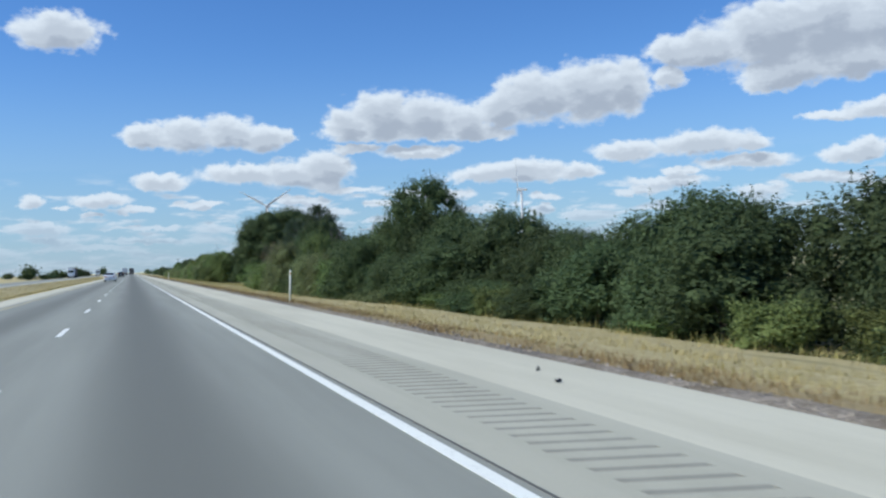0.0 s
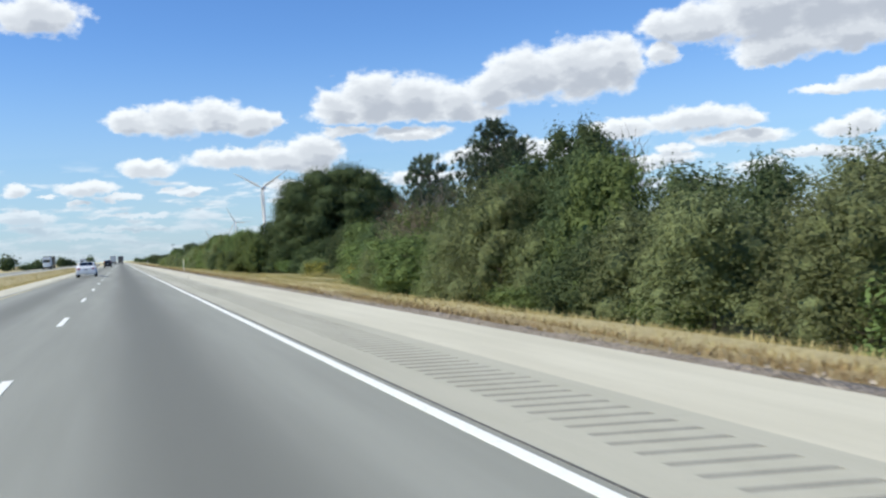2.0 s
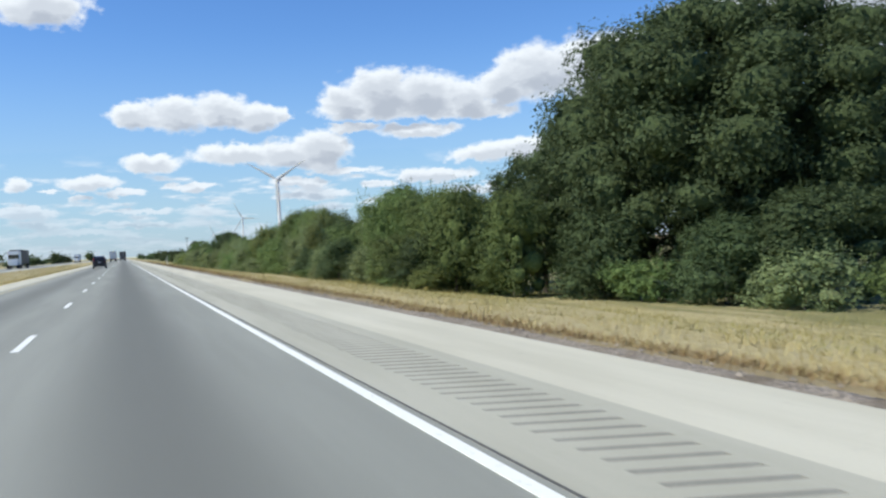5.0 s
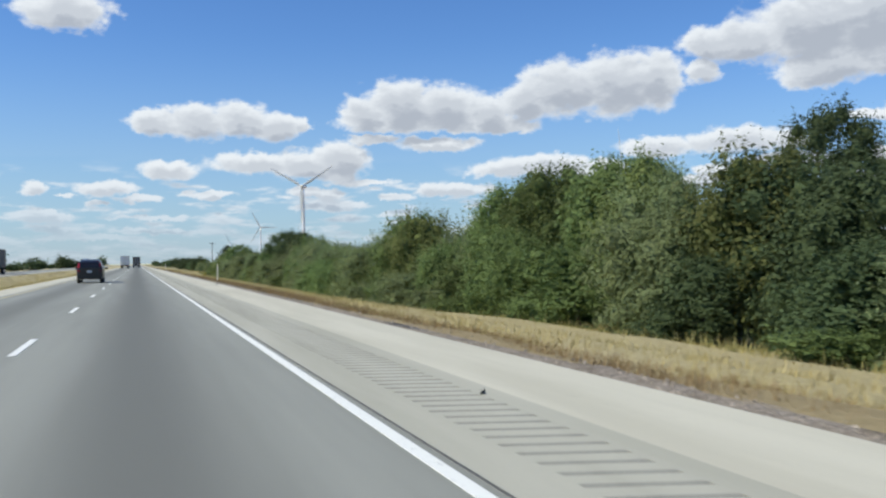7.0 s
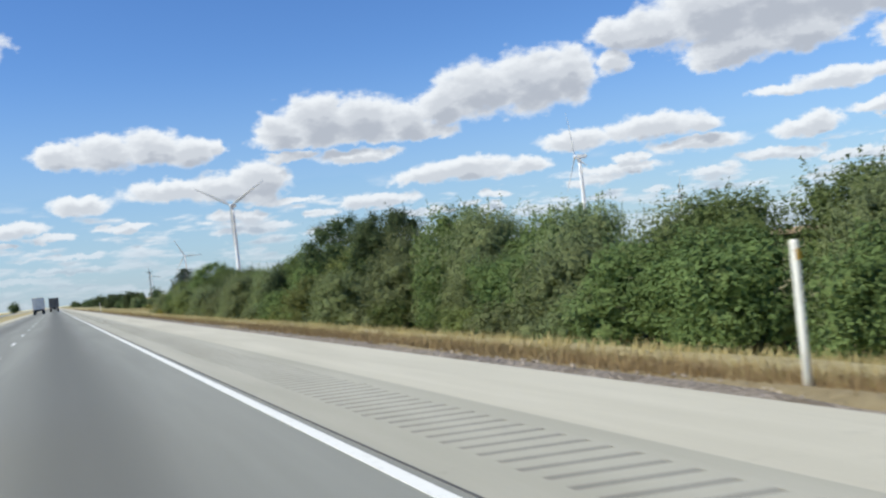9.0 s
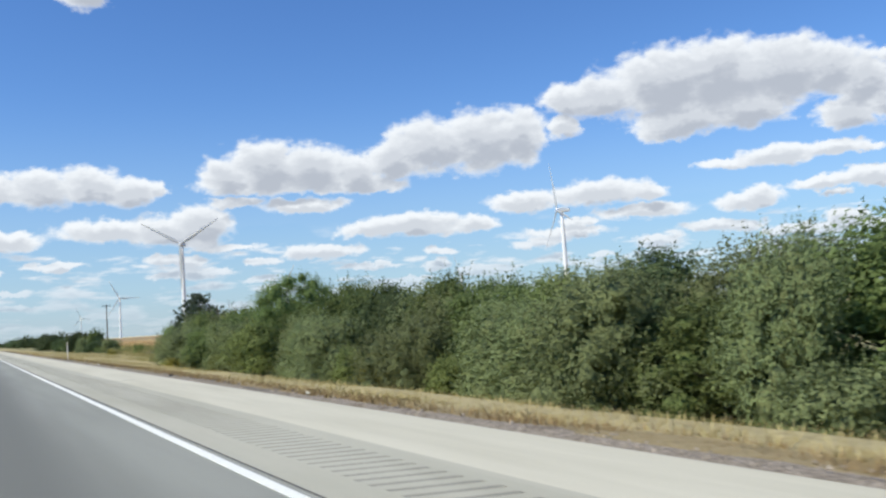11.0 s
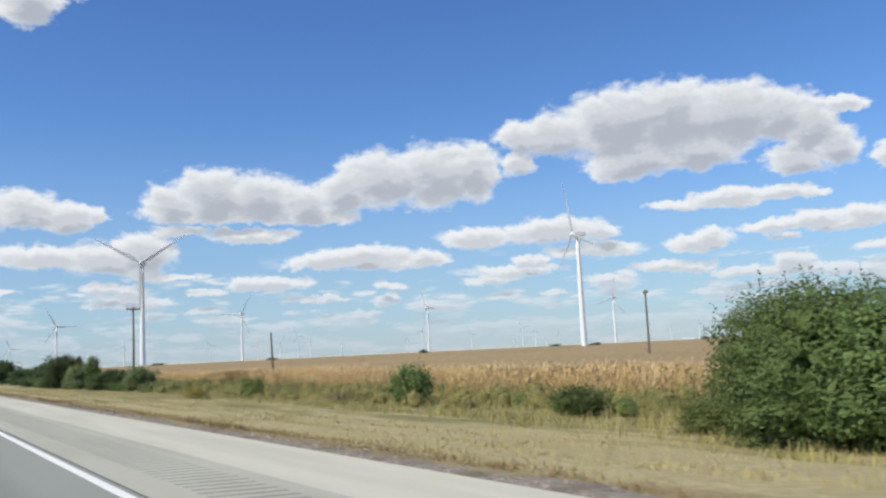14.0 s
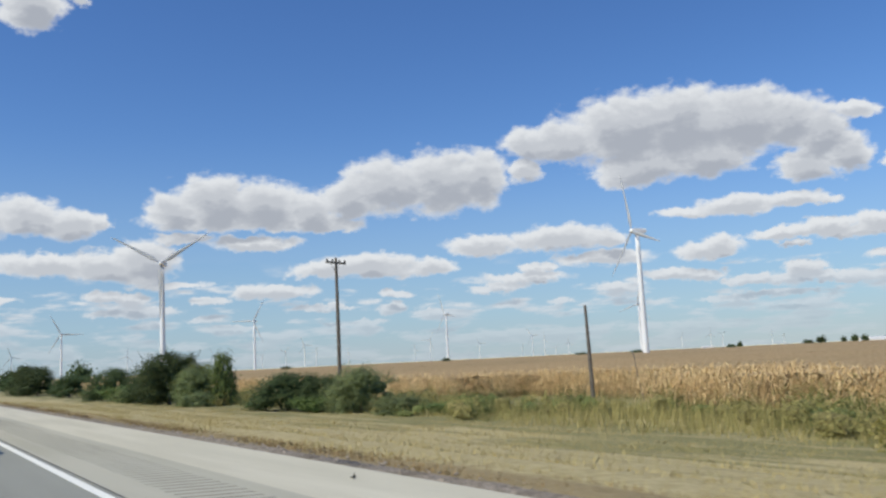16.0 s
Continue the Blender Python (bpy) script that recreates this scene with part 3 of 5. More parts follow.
def make_plant(name, label, category, lobes, mat, density, size, seed, trunk=(1.0, 0.1, 3, 1.0), group="", **more):
    rng = np.random.default_rng(seed)
    ob = new(name)
    trunk_part(ob, trunk[0], trunk[1], trunk[2], rng, trunk[3])
    crown_part(ob, lobes, mat, density, size, rng, **more)
    return tagged(ob, label, category, group)


def round_lobes(width, height, low, count, rng, flat=1.05):
    """A rounded crown of many lobes that starts at height low."""
    mid, half = (low + height) / 2, (height - low) / 2
    lobes = [((0, 0, mid), (width * 0.36, width * 0.36, half * 0.78))]
    for k in range(count):
        z = 1 - 2 * (k + 0.5) / count
        rad = math.sqrt(1 - z * z)
        a = k * 2.39996 + rng.uniform(-0.3, 0.3)
        r = width * rng.uniform(0.085, 0.165)
        lobes.append(((math.cos(a) * rad * (width / 2 - r * 0.85), math.sin(a) * rad * (width / 2 - r * 0.85), mid + z * (half - r * 0.8)), (r, r, r * flat)))
    return lobes


def oak_lobes(width, height, rng):
    """A great dome of heavy, uneven boughs."""
    lobes = [((0, 0, height * 0.48), (width * 0.36, width * 0.36, height * 0.4)), ((width * 0.03, 0, height * 0.86), (width * 0.19, width * 0.19, height * 0.115))]
    for k in range(70):
        z = 1 - 1.75 * (k + 0.5) / 70
        rad = max(1 - abs(z) ** 2.8, 0.03) ** 0.45
        a = k * 2.39996 + rng.uniform(-0.4, 0.4)
        r = width * rng.uniform(0.07, 0.13)
        out = rng.uniform(0.88, 1.02)
        lobes.append(((math.cos(a) * rad * (width / 2 - r) * out, math.sin(a) * rad * (width / 2 - r) * out, height * 0.46 + z * (height * 0.54 - r * 0.8) * out), (r, r, r * rng.uniform(0.65, 0.9))))
    return lobes


def pine_tree(name, label, height, width, profile, tiers, limbs, seed, needle=0.29, per=30):
    """A pine: a straight trunk, tiers of upswept limbs, and bursts of needles round their ends, with gaps between the tiers. profile: heights and reaches, as shares."""
    rng = np.random.default_rng(seed)
    ob = new(name)
    bm = tube([(0, 0, 0), (0.03, 0.02, height * 0.4), (0, 0.04, height * 0.8), (0, 0, height * 0.97)], [0.17, 0.13, 0.07, 0.02], 8)
    at, ways = [], []
    for tier in range(tiers):
        share = 0.06 + 0.9 * tier / (tiers - 1)
        for k in range(limbs if share < 0.75 else limbs - 3):
            a = k * math.tau / limbs + tier * 0.8 + rng.uniform(-0.3, 0.3)
            reach = width / 2 * float(np.interp(share, *profile)) * rng.uniform(0.62, 1.05)
            z = height * share * rng.uniform(0.97, 1.03)
            out = Vector((math.cos(a), math.sin(a), 0))
            start, end = Vector((0, 0, z - 0.1 * reach)), out * reach + Vector((0, 0, z + reach * 0.28))
            bend = start.lerp(end, 0.55) - Vector((0, 0, reach * 0.1))
            tube([start, bend, end], [0.04, 0.028, 0.01], 4, bm)
            count = max(int(reach * 8.0), 3)
            for j in range(count):
                f = 1 - 0.75 * (j / count) ** 1.2
                p = bend.lerp(end, max((f - 0.55) / 0.45, 0)) if f > 0.55 else start.lerp(bend, f / 0.55)
                side = rng.normal(size=3) * np.array([0.26, 0.26, 0.13]) * reach ** 0.5 * (0.4 if j == 0 else 1.0)
                at.append(np.array(p) + side)
                ways.append(np.array([out.x * 0.6, out.y * 0.6, 0.75]))
    at += [np.array([0, 0, height * f]) for f in (0.93, 0.97, 1.0)]
    ways += [np.array([0, 0, 1.0])] * 3
    part("trunk", bm, BARK, ob)
    q, d = np.repeat(np.array(at), per, 0), np.repeat(np.array(ways), per, 0) * 0.55
    n = len(q)
    d = d + rng.normal(size=(n, 3)) * 0.6
    d /= np.linalg.norm(d, axis=1)[:, None]
    w = np.cross(d, rng.normal(size=(n, 3)))
    w /= np.linalg.norm(w, axis=1)[:, None]
    length = needle * rng.uniform(0.7, 1.25, n)[:, None]
    verts = np.stack([q + d * 0.02 - w * 0.026, q + d * 0.02 + w * 0.026, q + d * length], 1).reshape(-1, 3)
    verts[:, 2] = np.maximum(verts[:, 2], 0.05)
    mesh_object("crown", verts.tolist(), np.arange(n * 3).reshape(-1, 3).tolist(), LEAF["pine"], None, ob)
    return tagged(ob, label, "pine")


def cone_lobes(width, height, rng):
    """An upright evergreen, widest low down, with pointed shoots."""
    lobes = [((0, 0, height * 0.45), (width * 0.26, width * 0.26, height * 0.42))]
    for k in range(34):
        z = 0.1 + 0.84 * (k / 34) ** 0.9
        reach = width / 2 * (1 - 0.72 * z ** 1.5) * 0.78
        a = k * 2.39996
        r = width * rng.uniform(0.1, 0.15)
        lobes.append(((math.cos(a) * reach, math.sin(a) * reach, z * height), (r, r, r * 1.35)))
    lobes.append(((0, 0, height * 0.95), (width * 0.07, width * 0.07, height * 0.07)))
    return lobes


rs = np.random.default_rng(77)
DENSITY = 90
PLANTS = {}
for k in range(4):
    PLANTS["green%d" % k] = make_plant("shrub", "dense green shrub of the roadside hedge", "shrub", shrub_lobes(4.8, 5.6, 17, rs), "green", DENSITY, 0.116, 100 + k, (2.2, 0.09, 4, 1.4), "hedge shrubs", shoots=60, away=0.12)
    PLANTS["olive%d" % k] = make_plant("shrub", "grey-green olive-leaved shrub of the roadside hedge", "shrub", shrub_lobes(4.6, 4.8, 16, rs), "olive", DENSITY * 1.1, 0.106, 110 + k, (2.0, 0.08, 4, 1.3), "hedge shrubs", squeeze=0.5, shoots=70, away=0.12)
    PLANTS["dark%d" % k] = make_plant("shrub", "dark green leafy shrub of the roadside hedge", "shrub", shrub_lobes(4.8, 6.0, 17, rs), "dark", DENSITY, 0.12, 120 + k, (2.4, 0.1, 4, 1.5), "hedge shrubs", shoots=50, away=0.12)
for k in range(3):
    PLANTS["low%d" % k] = make_plant("bush", "low leafy bush at the foot of the hedge", "bush", shrub_lobes(3.6, 2.6, 11, rs, 0.16, 0.4), ("olive", "green", "yellow")[k], DENSITY * 0.9, 0.115, 130 + k, (0.9, 0.05, 3, 0.8), "low bushes", shoots=50, away=0.5)
for k in range(2):
    PLANTS["tree%d" % k] = make_plant("tree", "green broadleaf tree rising above the hedge", "tree", round_lobes(6.2, 8.6, 1.0, 44, rs), "green", DENSITY * 0.9, 0.12, 140 + k, (6.5, 0.16, 8, 2.2), "hedge trees", shrink=0.55, shoots=110)
    PLANTS["darktree%d" % k] = make_plant("tree", "dark green broadleaf tree rising above the hedge", "tree", round_lobes(5.6, 9.0, 1.0, 44, rs, 1.1), "dark", DENSITY * 0.9, 0.125, 150 + k, (7.0, 0.16, 8, 2.0), "hedge trees", shrink=0.55, shoots=80)
for k in range(2):
    PLANTS["great%d" % k] = make_plant("shrub", "large dense green shrub at the edge of the corn field", "shrub", shrub_lobes(6.4, 5.4, 38, rs), "green", DENSITY, 0.11, 170 + k, (2.6, 0.09, 6, 1.9), "field shrubs", shoots=170, away=0.3)
PLANTS["yellow0"] = make_plant("shrub", "yellow-green shrub of the roadside hedge", "shrub", shrub_lobes(4.6, 5.4, 17, rs), "yellow", DENSITY, 0.116, 160, (2.2, 0.09, 4, 1.4), "hedge shrubs", shoots=70, away=0.12)
PLANTS["oak"] = make_plant("oak_tree", "huge rounded dark oak tree by the highway", "tree", oak_lobes(20.0, 16.2, rs), "dark", 40, 0.19, 170, (11.0, 0.45, 12, 6.5), shrink=0.82, shoots=420)
PLANTS["pine"] = pine_tree("pine_tree", "dark blue-green pine with tufted branches and gaps", 6.9, 6.4, ([0, 0.1, 0.35, 0.5, 0.62, 0.75, 0.88, 1.0], [1.0, 1.0, 0.98, 0.8, 0.82, 0.58, 0.46, 0.12]), 11, 10, 180)
PLANTS["cone"] = pine_tree("pine_tree", "tall dense dark pine among broadleaf shrubs", 10.6, 7.4, ([0, 0.15, 0.4, 0.7, 0.9, 1.0], [0.8, 1.0, 0.92, 0.66, 0.36, 0.08]), 17, 12, 190, 0.33, 24)
PLANTS["spire"] = make_plant("evergreen_tree", "small upright evergreen among roadside bushes", "evergreen", cone_lobes(2.8, 4.6, rs), "green", 50, 0.2, 191, (3.8, 0.08, 6, 0.8), shrink=0.7, squeeze=0.4)
PLANTS["bush"] = make_plant("bush", "rounded green bush standing among weeds", "bush", round_lobes(3.2, 2.5, 0.0, 26, rs), "green", 62, 0.12, 192, (1.2, 0.05, 4, 0.9), "low bushes", shoots=80)
PLANTS["gold"] = make_plant("goldenrod", "clump of yellow goldenrod in bloom", "wildflower", shrub_lobes(1.9, 1.5, 9, rs), "gold", 90, 0.1, 195, (0.7, 0.02, 3, 0.4), "goldenrod clumps", shrink=0.0)
PLANTS["far"] = make_plant("tree", "small distant tree on the flat horizon", "tree", round_lobes(7.0, 7.0, 0.6, 14, rs), "dark", 3.0, 0.9, 196, (5.0, 0.2, 3, 2.0), "distant trees", shrink=0.85)


def bare_shrub():
    """Leafless grey twigs sticking up out of the hedge."""
    rng = np.random.default_rng(5)
    ob = new("bare_shrub")
    bm = bmesh.new()
    for k in range(16):
        a, lean = rng.uniform(0, math.tau), rng.uniform(0.05, 0.3)
        d = Vector((math.cos(a) * lean, math.sin(a) * lean, 1))
        h = rng.uniform(4.6, 7.2)
        mid = d * h * 0.55 + Vector(rng.normal(size=3) * 0.15)
        tube([(0, 0, 0), mid, d * h], [0.045, 0.028, 0.008], 4, bm)
        for j in range(7):
            s = mid.lerp(d * h, rng.uniform(0, 0.9))
            e = s + Vector((rng.normal() * 0.45, rng.normal() * 0.45, rng.uniform(0.4, 1.0)))
            tube([s, e], [0.016, 0.005], 3, bm)
    part("bare_crown", bm, GREY_TWIG, ob)
    return tagged(ob, "leafless grey shrub with bare upright twigs", "bare shrub", "bare shrubs")


PLANTS["bare"] = bare_shrub()
PLANTS["dead"] = make_plant("shrub", "withered shrub with dry red-brown leaves and grey twigs", "shrub", shrub_lobes(4.4, 5.0, 15, rs), "dead", 46, 0.09, 198, (4.2, 0.08, 14, 2.4), "hedge shrubs", shrink=0.0, squeeze=0.35, shell=(0.4, 1.2))
used = set()
WIDTHS = {k: 1.9 * float(np.percentile([math.hypot(v.co.x, v.co.y) for c in p.children for v in c.data.vertices], 97)) for k, p in PLANTS.items()}
HEIGHTS = {k: max(v.co.z for c in p.children for v in c.data.vertices) * 0.94 for k, p in PLANTS.items()}


def plant(kind, x, y, top, width, turn=0.0):
    """Stands a plant on the ground with its top at that height over the road. The first of a kind is the built one itself."""
    z = float(ground_height(x, y)) - 0.06
    tall = (top - z) / HEIGHTS[kind]
    wide = width / WIDTHS[kind]
    m = Matrix.LocRotScale((x, y, z), Euler((0, 0, turn)), (wide, wide, tall))
    if kind in used:
        return copy_thing(PLANTS[kind], m @ Matrix.Diagonal((*(1 / s for s in PLANTS[kind].scale), 1)))
    used.add(kind)
    PLANTS[kind].matrix_basis = m
    return PLANTS[kind]


# skyline of the hedge: distance along the road, height of the tops over the road
SKYLINE = [(-25, 4.4), (15, 3.9), (30, 3.6), (37, 2.7), (41, 3.4), (46, 4.3), (50, 4.6), (56, 5.3), (66, 5.3), (70, 4.6), (80, 4.6), (86, 4.0), (91, 4.4), (95, 6.2), (98, 6.4),
           (103, 5.4), (112, 4.2), (123, 4.0), (196, 4.6), (212, 5.6), (218, 5.6), (222, 4.8), (226, 3.6), (232, 3.8), (237, 4.7), (241, 5.5), (248, 5.6), (254, 5.9), (258, 5.5),
           (262, 3.6), (268, 3.2), (272, 4.4), (278, 3.9), (288, 3.3), (298, 2.7), (304, 3.2), (310, 3.9), (332, 4.0), (342, 3.4), (346, 3.8), (356, 3.0), (366, 2.7),
           (374, 3.0), (380, 3.2), (389, 2.5), (400, 2.8), (412, 2.9), (430, 2.6)]
SKY_Y, SKY_Z = [p[0] for p in SKYLINE], [p[1] for p in SKYLINE]


def mix_at(y):
    """Which shrubs grow along that stretch."""
    # only dark shrubs up to 68: a cloud's shade put into their colour
    if y < 68:
        return ["dark0", "dark1", "dark2", "dark3"]
    if y < 90:
        return ["olive0", "green0", "dark1", "green2", "olive3", "dark3"]
    if y < 108:
        return ["dark0", "green2", "dark1", "dark3", "olive3"]
    if y < 125:
        return ["olive0", "green0", "olive1", "olive3"]
    if y < 200:
        return ["dark2", "green1"]
    if y < 236:
        return ["dark0", "green1", "dark1", "green0", "olive2", "dark3"]
    if y < 260:
        return ["green0", "yellow0", "olive2", "green1", "dark0", "green3"]
    if y < 330:
        return ["olive0", "green2", "olive1", "green0", "olive3", "green3"]
    if y < 385:
        return ["green1", "olive2", "green0", "yellow0", "olive0", "olive1", "dark2"]
    return ["olive2", "yellow0", "olive0", "olive1", "green0", "olive3"]


hr, jr = np.random.default_rng(21), np.random.default_rng(22)
y = -8.0
while y < 424:
    if not 123 < y < 197:
        top = float(np.interp(y, SKY_Y, SKY_Z))
        kinds = mix_at(y)
        back = kinds[int(hr.integers(len(kinds)))]
        plant(back, 20.0 + hr.normal() * 0.7, y + jr.uniform(-1.3, 1.3), top + hr.normal() * 0.25, 5.3 + jr.uniform(-0.9, 1.1) + hr.uniform(-0.2, 0.2), hr.uniform(-0.7, 0.7))
        if 90 < y < 108:
            kinds = ["olive1", "dark3", "olive3", "green2", "dark1"]
        front = kinds[int(hr.integers(len(kinds)))]
        plant(front, 17.2 + hr.normal() * 0.6, y + 1.8 + jr.uniform(-1.2, 1.2) + hr.normal() * 0.4, -1.5 + (top + 1.5) * (hr.uniform(0.42, 0.8) if y < 340 else hr.uniform(0.56, 0.9)), 4.5 + jr.uniform(-1.1, 1.2) + hr.uniform(-0.2, 0.2), hr.uniform(-0.7, 0.7))
        if hr.uniform() < 0.45:
            plant("low%d" % hr.integers(3), 16.0 + hr.normal() * 0.3, y + hr.uniform(-1, 1), hr.uniform(-0.4, 0.5), 2.8 + hr.uniform(-0.5, 0.6), hr.uniform(-0.7, 0.7))
    y += 4.4

# fillers where two neighbours leave a gap
for k, py in enumerate([16.2, 22.4, 27.2, 34.6, 38.3, 94.6, 102.4, 193.4, 241.6, 263.2, 267.0, 272.2, 289.4, 376.2, 408.4]):
    kinds = mix_at(py)
    plant(kinds[k % len(kinds)], 19.3, py, float(np.interp(py, SKY_Y, SKY_Z)) - 0.5, 4.2, math.sin(py) * 0.7)

# single trees and bushes that stand out: kind, across, along, top, width
for kind, px, py, top, wide in [
    ("darktree0", 20.5, 60.0, 7.7, 6.2), ("dark0", 21, 47, 4.6, 5.0), ("cone", 24.0, 113.6, 9.2, 7.4), ("pine", 22.8, 124.2, 8.2, 6.8),
    ("bare", 21.5, 95, 6.3, 3.2), ("bare", 20.5, 117, 5.6, 3.4), ("dead", 18.6, 118.2, 5.0, 4.6), ("dead", 18.3, 114.4, 4.0, 4.0), ("olive2", 16.9, 116.4, 1.9, 4.4), ("darktree1", 20.5, 97, 6.9, 5.2), ("olive1", 17.5, 104, 1.9, 4.6),
    ("dark2", 23.6, 130.5, 4.6, 5.0), ("dark3", 24.5, 134.6, 5.0, 5.4), ("olive1", 24.5, 138.8, 2.5, 4.4), ("dark0", 24.5, 143.4, 4.1, 5.6), ("dark1", 25.2, 147.5, 3.4, 4.6), ("green2", 24.5, 151.6, 4.6, 5.4),
    ("olive0", 25.0, 155.4, 3.0, 4.2), ("dark0", 24.5, 158.6, 4.2, 5.0), ("low0", 24.5, 162.6, 0.6, 3.4), ("low1", 23.0, 141.0, -0.1, 3.2), ("low2", 22.8, 149.0, -0.3, 3.0), ("low0", 23.0, 155.5, -0.2, 3.0), ("low1", 23.0, 133.0, 0.2, 3.4), ("oak", 32.0, 191.5, 14.6, 19.6), ("darktree0", 30, 203, 10.5, 8.0), ("darktree1", 29, 210, 8.0, 7.0), ("dark0", 35, 163, 0.9, 5.0), ("dark1", 37, 168.5, 1.0, 6.0), ("dark2", 39, 174.5, 1.1, 6.5), ("dark0", 41, 181, 1.3, 6.5), ("dark1", 43, 188, 1.4, 7.0), ("dark2", 45, 196, 1.6, 7.0), ("dark1", 27.5, 181, 3.4, 6.0), ("dark0", 28, 187, 4.0, 6.4), ("dark2", 27, 196, 4.0, 6.4), ("low1", 25.5, 174, 0.6, 4.0), ("low0", 25, 179, 0.9, 4.4), ("dark2", 24.5, 183, 2.2, 4.4), ("low1", 22.5, 186.5, 0.6, 4.0),
    ("dark1", 22.5, 190, 3.0, 5.0), ("dark3", 19.8, 199.6, 2.8, 4.8), ("low0", 18.4, 202.2, 0.3, 3.2), ("low1", 19.4, 195.4, 0.2, 3.4), ("darktree1", 23, 197, 6.4, 5.6), ("dark2", 21.5, 203, 4.4, 5.0), ("green1", 21, 209, 5.2, 5.0)]:
    plant(kind, px, py, top, wide, math.sin(py) * 0.7)
for kind, px, py, top, wide in [
    ("tree0", 21, 217, 6.0, 6.0), ("darktree1", 29.6, 243.8, 8.2, 5.2), ("yellow0", 20, 237, 5.3, 5.2), ("tree1", 20.5, 245.5, 5.9, 5.4), ("tree0", 20, 251.5, 6.1, 6.0), ("tree1", 20.5, 258, 5.8, 5.0),
    ("yellow0", 19, 269.5, 4.9, 5.4), ("green2", 19.5, 274, 5.1, 4.6), ("olive0", 21, 313, 4.2, 5.2), ("darktree0", 20.5, 327, 5.4, 5.6), ("darktree1", 20.5, 337, 5.9, 6.4), ("tree0", 20, 345, 4.0, 4.8),
    ("green2", 17.9, 352.6, 1.6, 4.8), ("olive0", 20.2, 354.4, 2.9, 5.0), ("green1", 18.0, 356.6, 1.2, 4.4), ("olive2", 20, 359.0, 3.0, 5.0), ("green0", 20, 363.2, 3.1, 5.0), ("green2", 19.6, 367.4, 3.1, 5.0), ("green1", 20, 372.5, 3.7, 4.2), ("green0", 20, 380.5, 4.0, 4.2), ("green2", 20, 384, 4.1, 4.0), ("tree1", 20.3, 394.8, 5.2, 6.2), ("olive2", 20.3, 401.5, 3.1, 5.0), ("green0", 20, 406, 3.4, 4.6), ("green1", 20.5, 410, 3.4, 4.6),
    ("bare", 20.5, 416, 3.5, 3.0), ("bare", 20.5, 411, 3.9, 3.0), ("pine", 21.7, 430.4, 5.4, 6.8), ("green1", 20.2, 419.3, 3.6, 4.8), ("bare", 20.6, 421.5, 4.0, 3.0), ("olive0", 19.9, 424, 3.4, 4.4), ("olive2", 18.6, 426.5, 0.4, 4.0), ("olive1", 20.5, 427.5, 0.5, 4.0), ("olive0", 20.5, 434.8, 0.3, 3.4)]:
    plant(kind, px, py, top, wide, math.sin(py) * 0.7)
for kind, px, py, top, wide in [
    ("great0", 22.3, 441.0, 3.1, 6.4), ("green1", 20.8, 438.8, 2.4, 4.4), ("great1", 25.7, 445.2, 3.4, 6.2), ("low1", 20.6, 441.8, 0.2, 3.8), ("low1", 20.0, 437.0, 0.0, 3.2), ("bush", 26.4, 472.0, 1.0, 2.9), ("bush", 25.5, 456.0, -0.2, 2.6), ("low2", 26.1, 498.3, 0.15, 2.2), ("low2", 22, 446, -0.6, 2.4), ("dead", 25.7, 480.6, -1.0, 2.6),
    ("spire", 26.3, 567, 3.3, 2.7), ("dark1", 24, 577, 3.8, 6.2), ("dark0", 24.6, 585, 2.9, 6.4), ("dark2", 24, 604, 2.4, 7.0), ("olive2", 24.6, 570.5, 2.0, 4.4), ("yellow0", 25.6, 572, 2.4, 4.6), ("low0", 23.2, 565.5, -0.2, 3.4),
    ("dark0", 25.3, 549.5, 1.1, 5.6), ("dark3", 26.5, 546.0, 0.7, 4.4), ("olive0", 27.0, 540.6, 1.4, 5.2), ("olive3", 27.6, 543.6, 0.9, 4.0), ("low1", 25.4, 545.0, -0.5, 3.6), ("low0", 27.2, 535.6, -0.5, 3.6), ("low1", 28.4, 532.0, -0.9, 3.4), ("low2", 27.8, 528.6, -1.3, 2.6),
    ("low0", 23.5, 590, 0.4, 5.0), ("low1", 24, 597, 0.6, 6.0), ("dark2", 24, 668, 3.4, 8.0), ("dark1", 24, 680, 4.6, 8.0), ("dark0", 25, 640, 2.0, 6.5)]:
    plant(kind, px, py, top, wide, math.sin(py) * 0.7)
for px, py in [(14.9, 410.7), (15.3, 412.3), (22.0, 137), (24.2, 166.5), (22.6, 164), (22.4, 168), (22.3, 146), (16.2, 372), (22, 500)]:
    plant("gold", px, py, (0.1 if 130 < py < 170 else -0.45) - 0.03 * (py % 7), 2.2, py)
fr = np.random.default_rng(31)
for k in range(84):
    along = fr.uniform(720, 1700)
    side = -1 if k % 3 else 1
    px = 26 + fr.uniform(0, 30) if side > 0 else -(34 + fr.uniform(0, 0.55) * along)
    plant("far", px, along, fr.uniform(3.0, 8.0) * (1 if side > 0 else 1.5), fr.uniform(7, 17), fr.uniform(0, 6))
for k in range(40):
    along = fr.uniform(520, 1100)
    plant("far", -(46 + fr.uniform(0, 0.3) * along), along, fr.uniform(2.5, 6.5), fr.uniform(6, 15), fr.uniform(0, 6))
for px, py, top, wide in [(1652, 1584, 16, 22), (1630, 1600, 9, 24), (1534, 1458, 11, 12), (1544, 1442, 15, 15), (1553, 1427, 13, 16), (1356, 1558, 11, 11), (1342, 1566, 6, 20), (380, 1900, 4, 26), (655, 1500, 5, 14), (520, 1750, 4, 22), (905, 1500, 4, 20), (640, 1120, 3, 16)]:
    plant("far", px, py, top, wide, px)


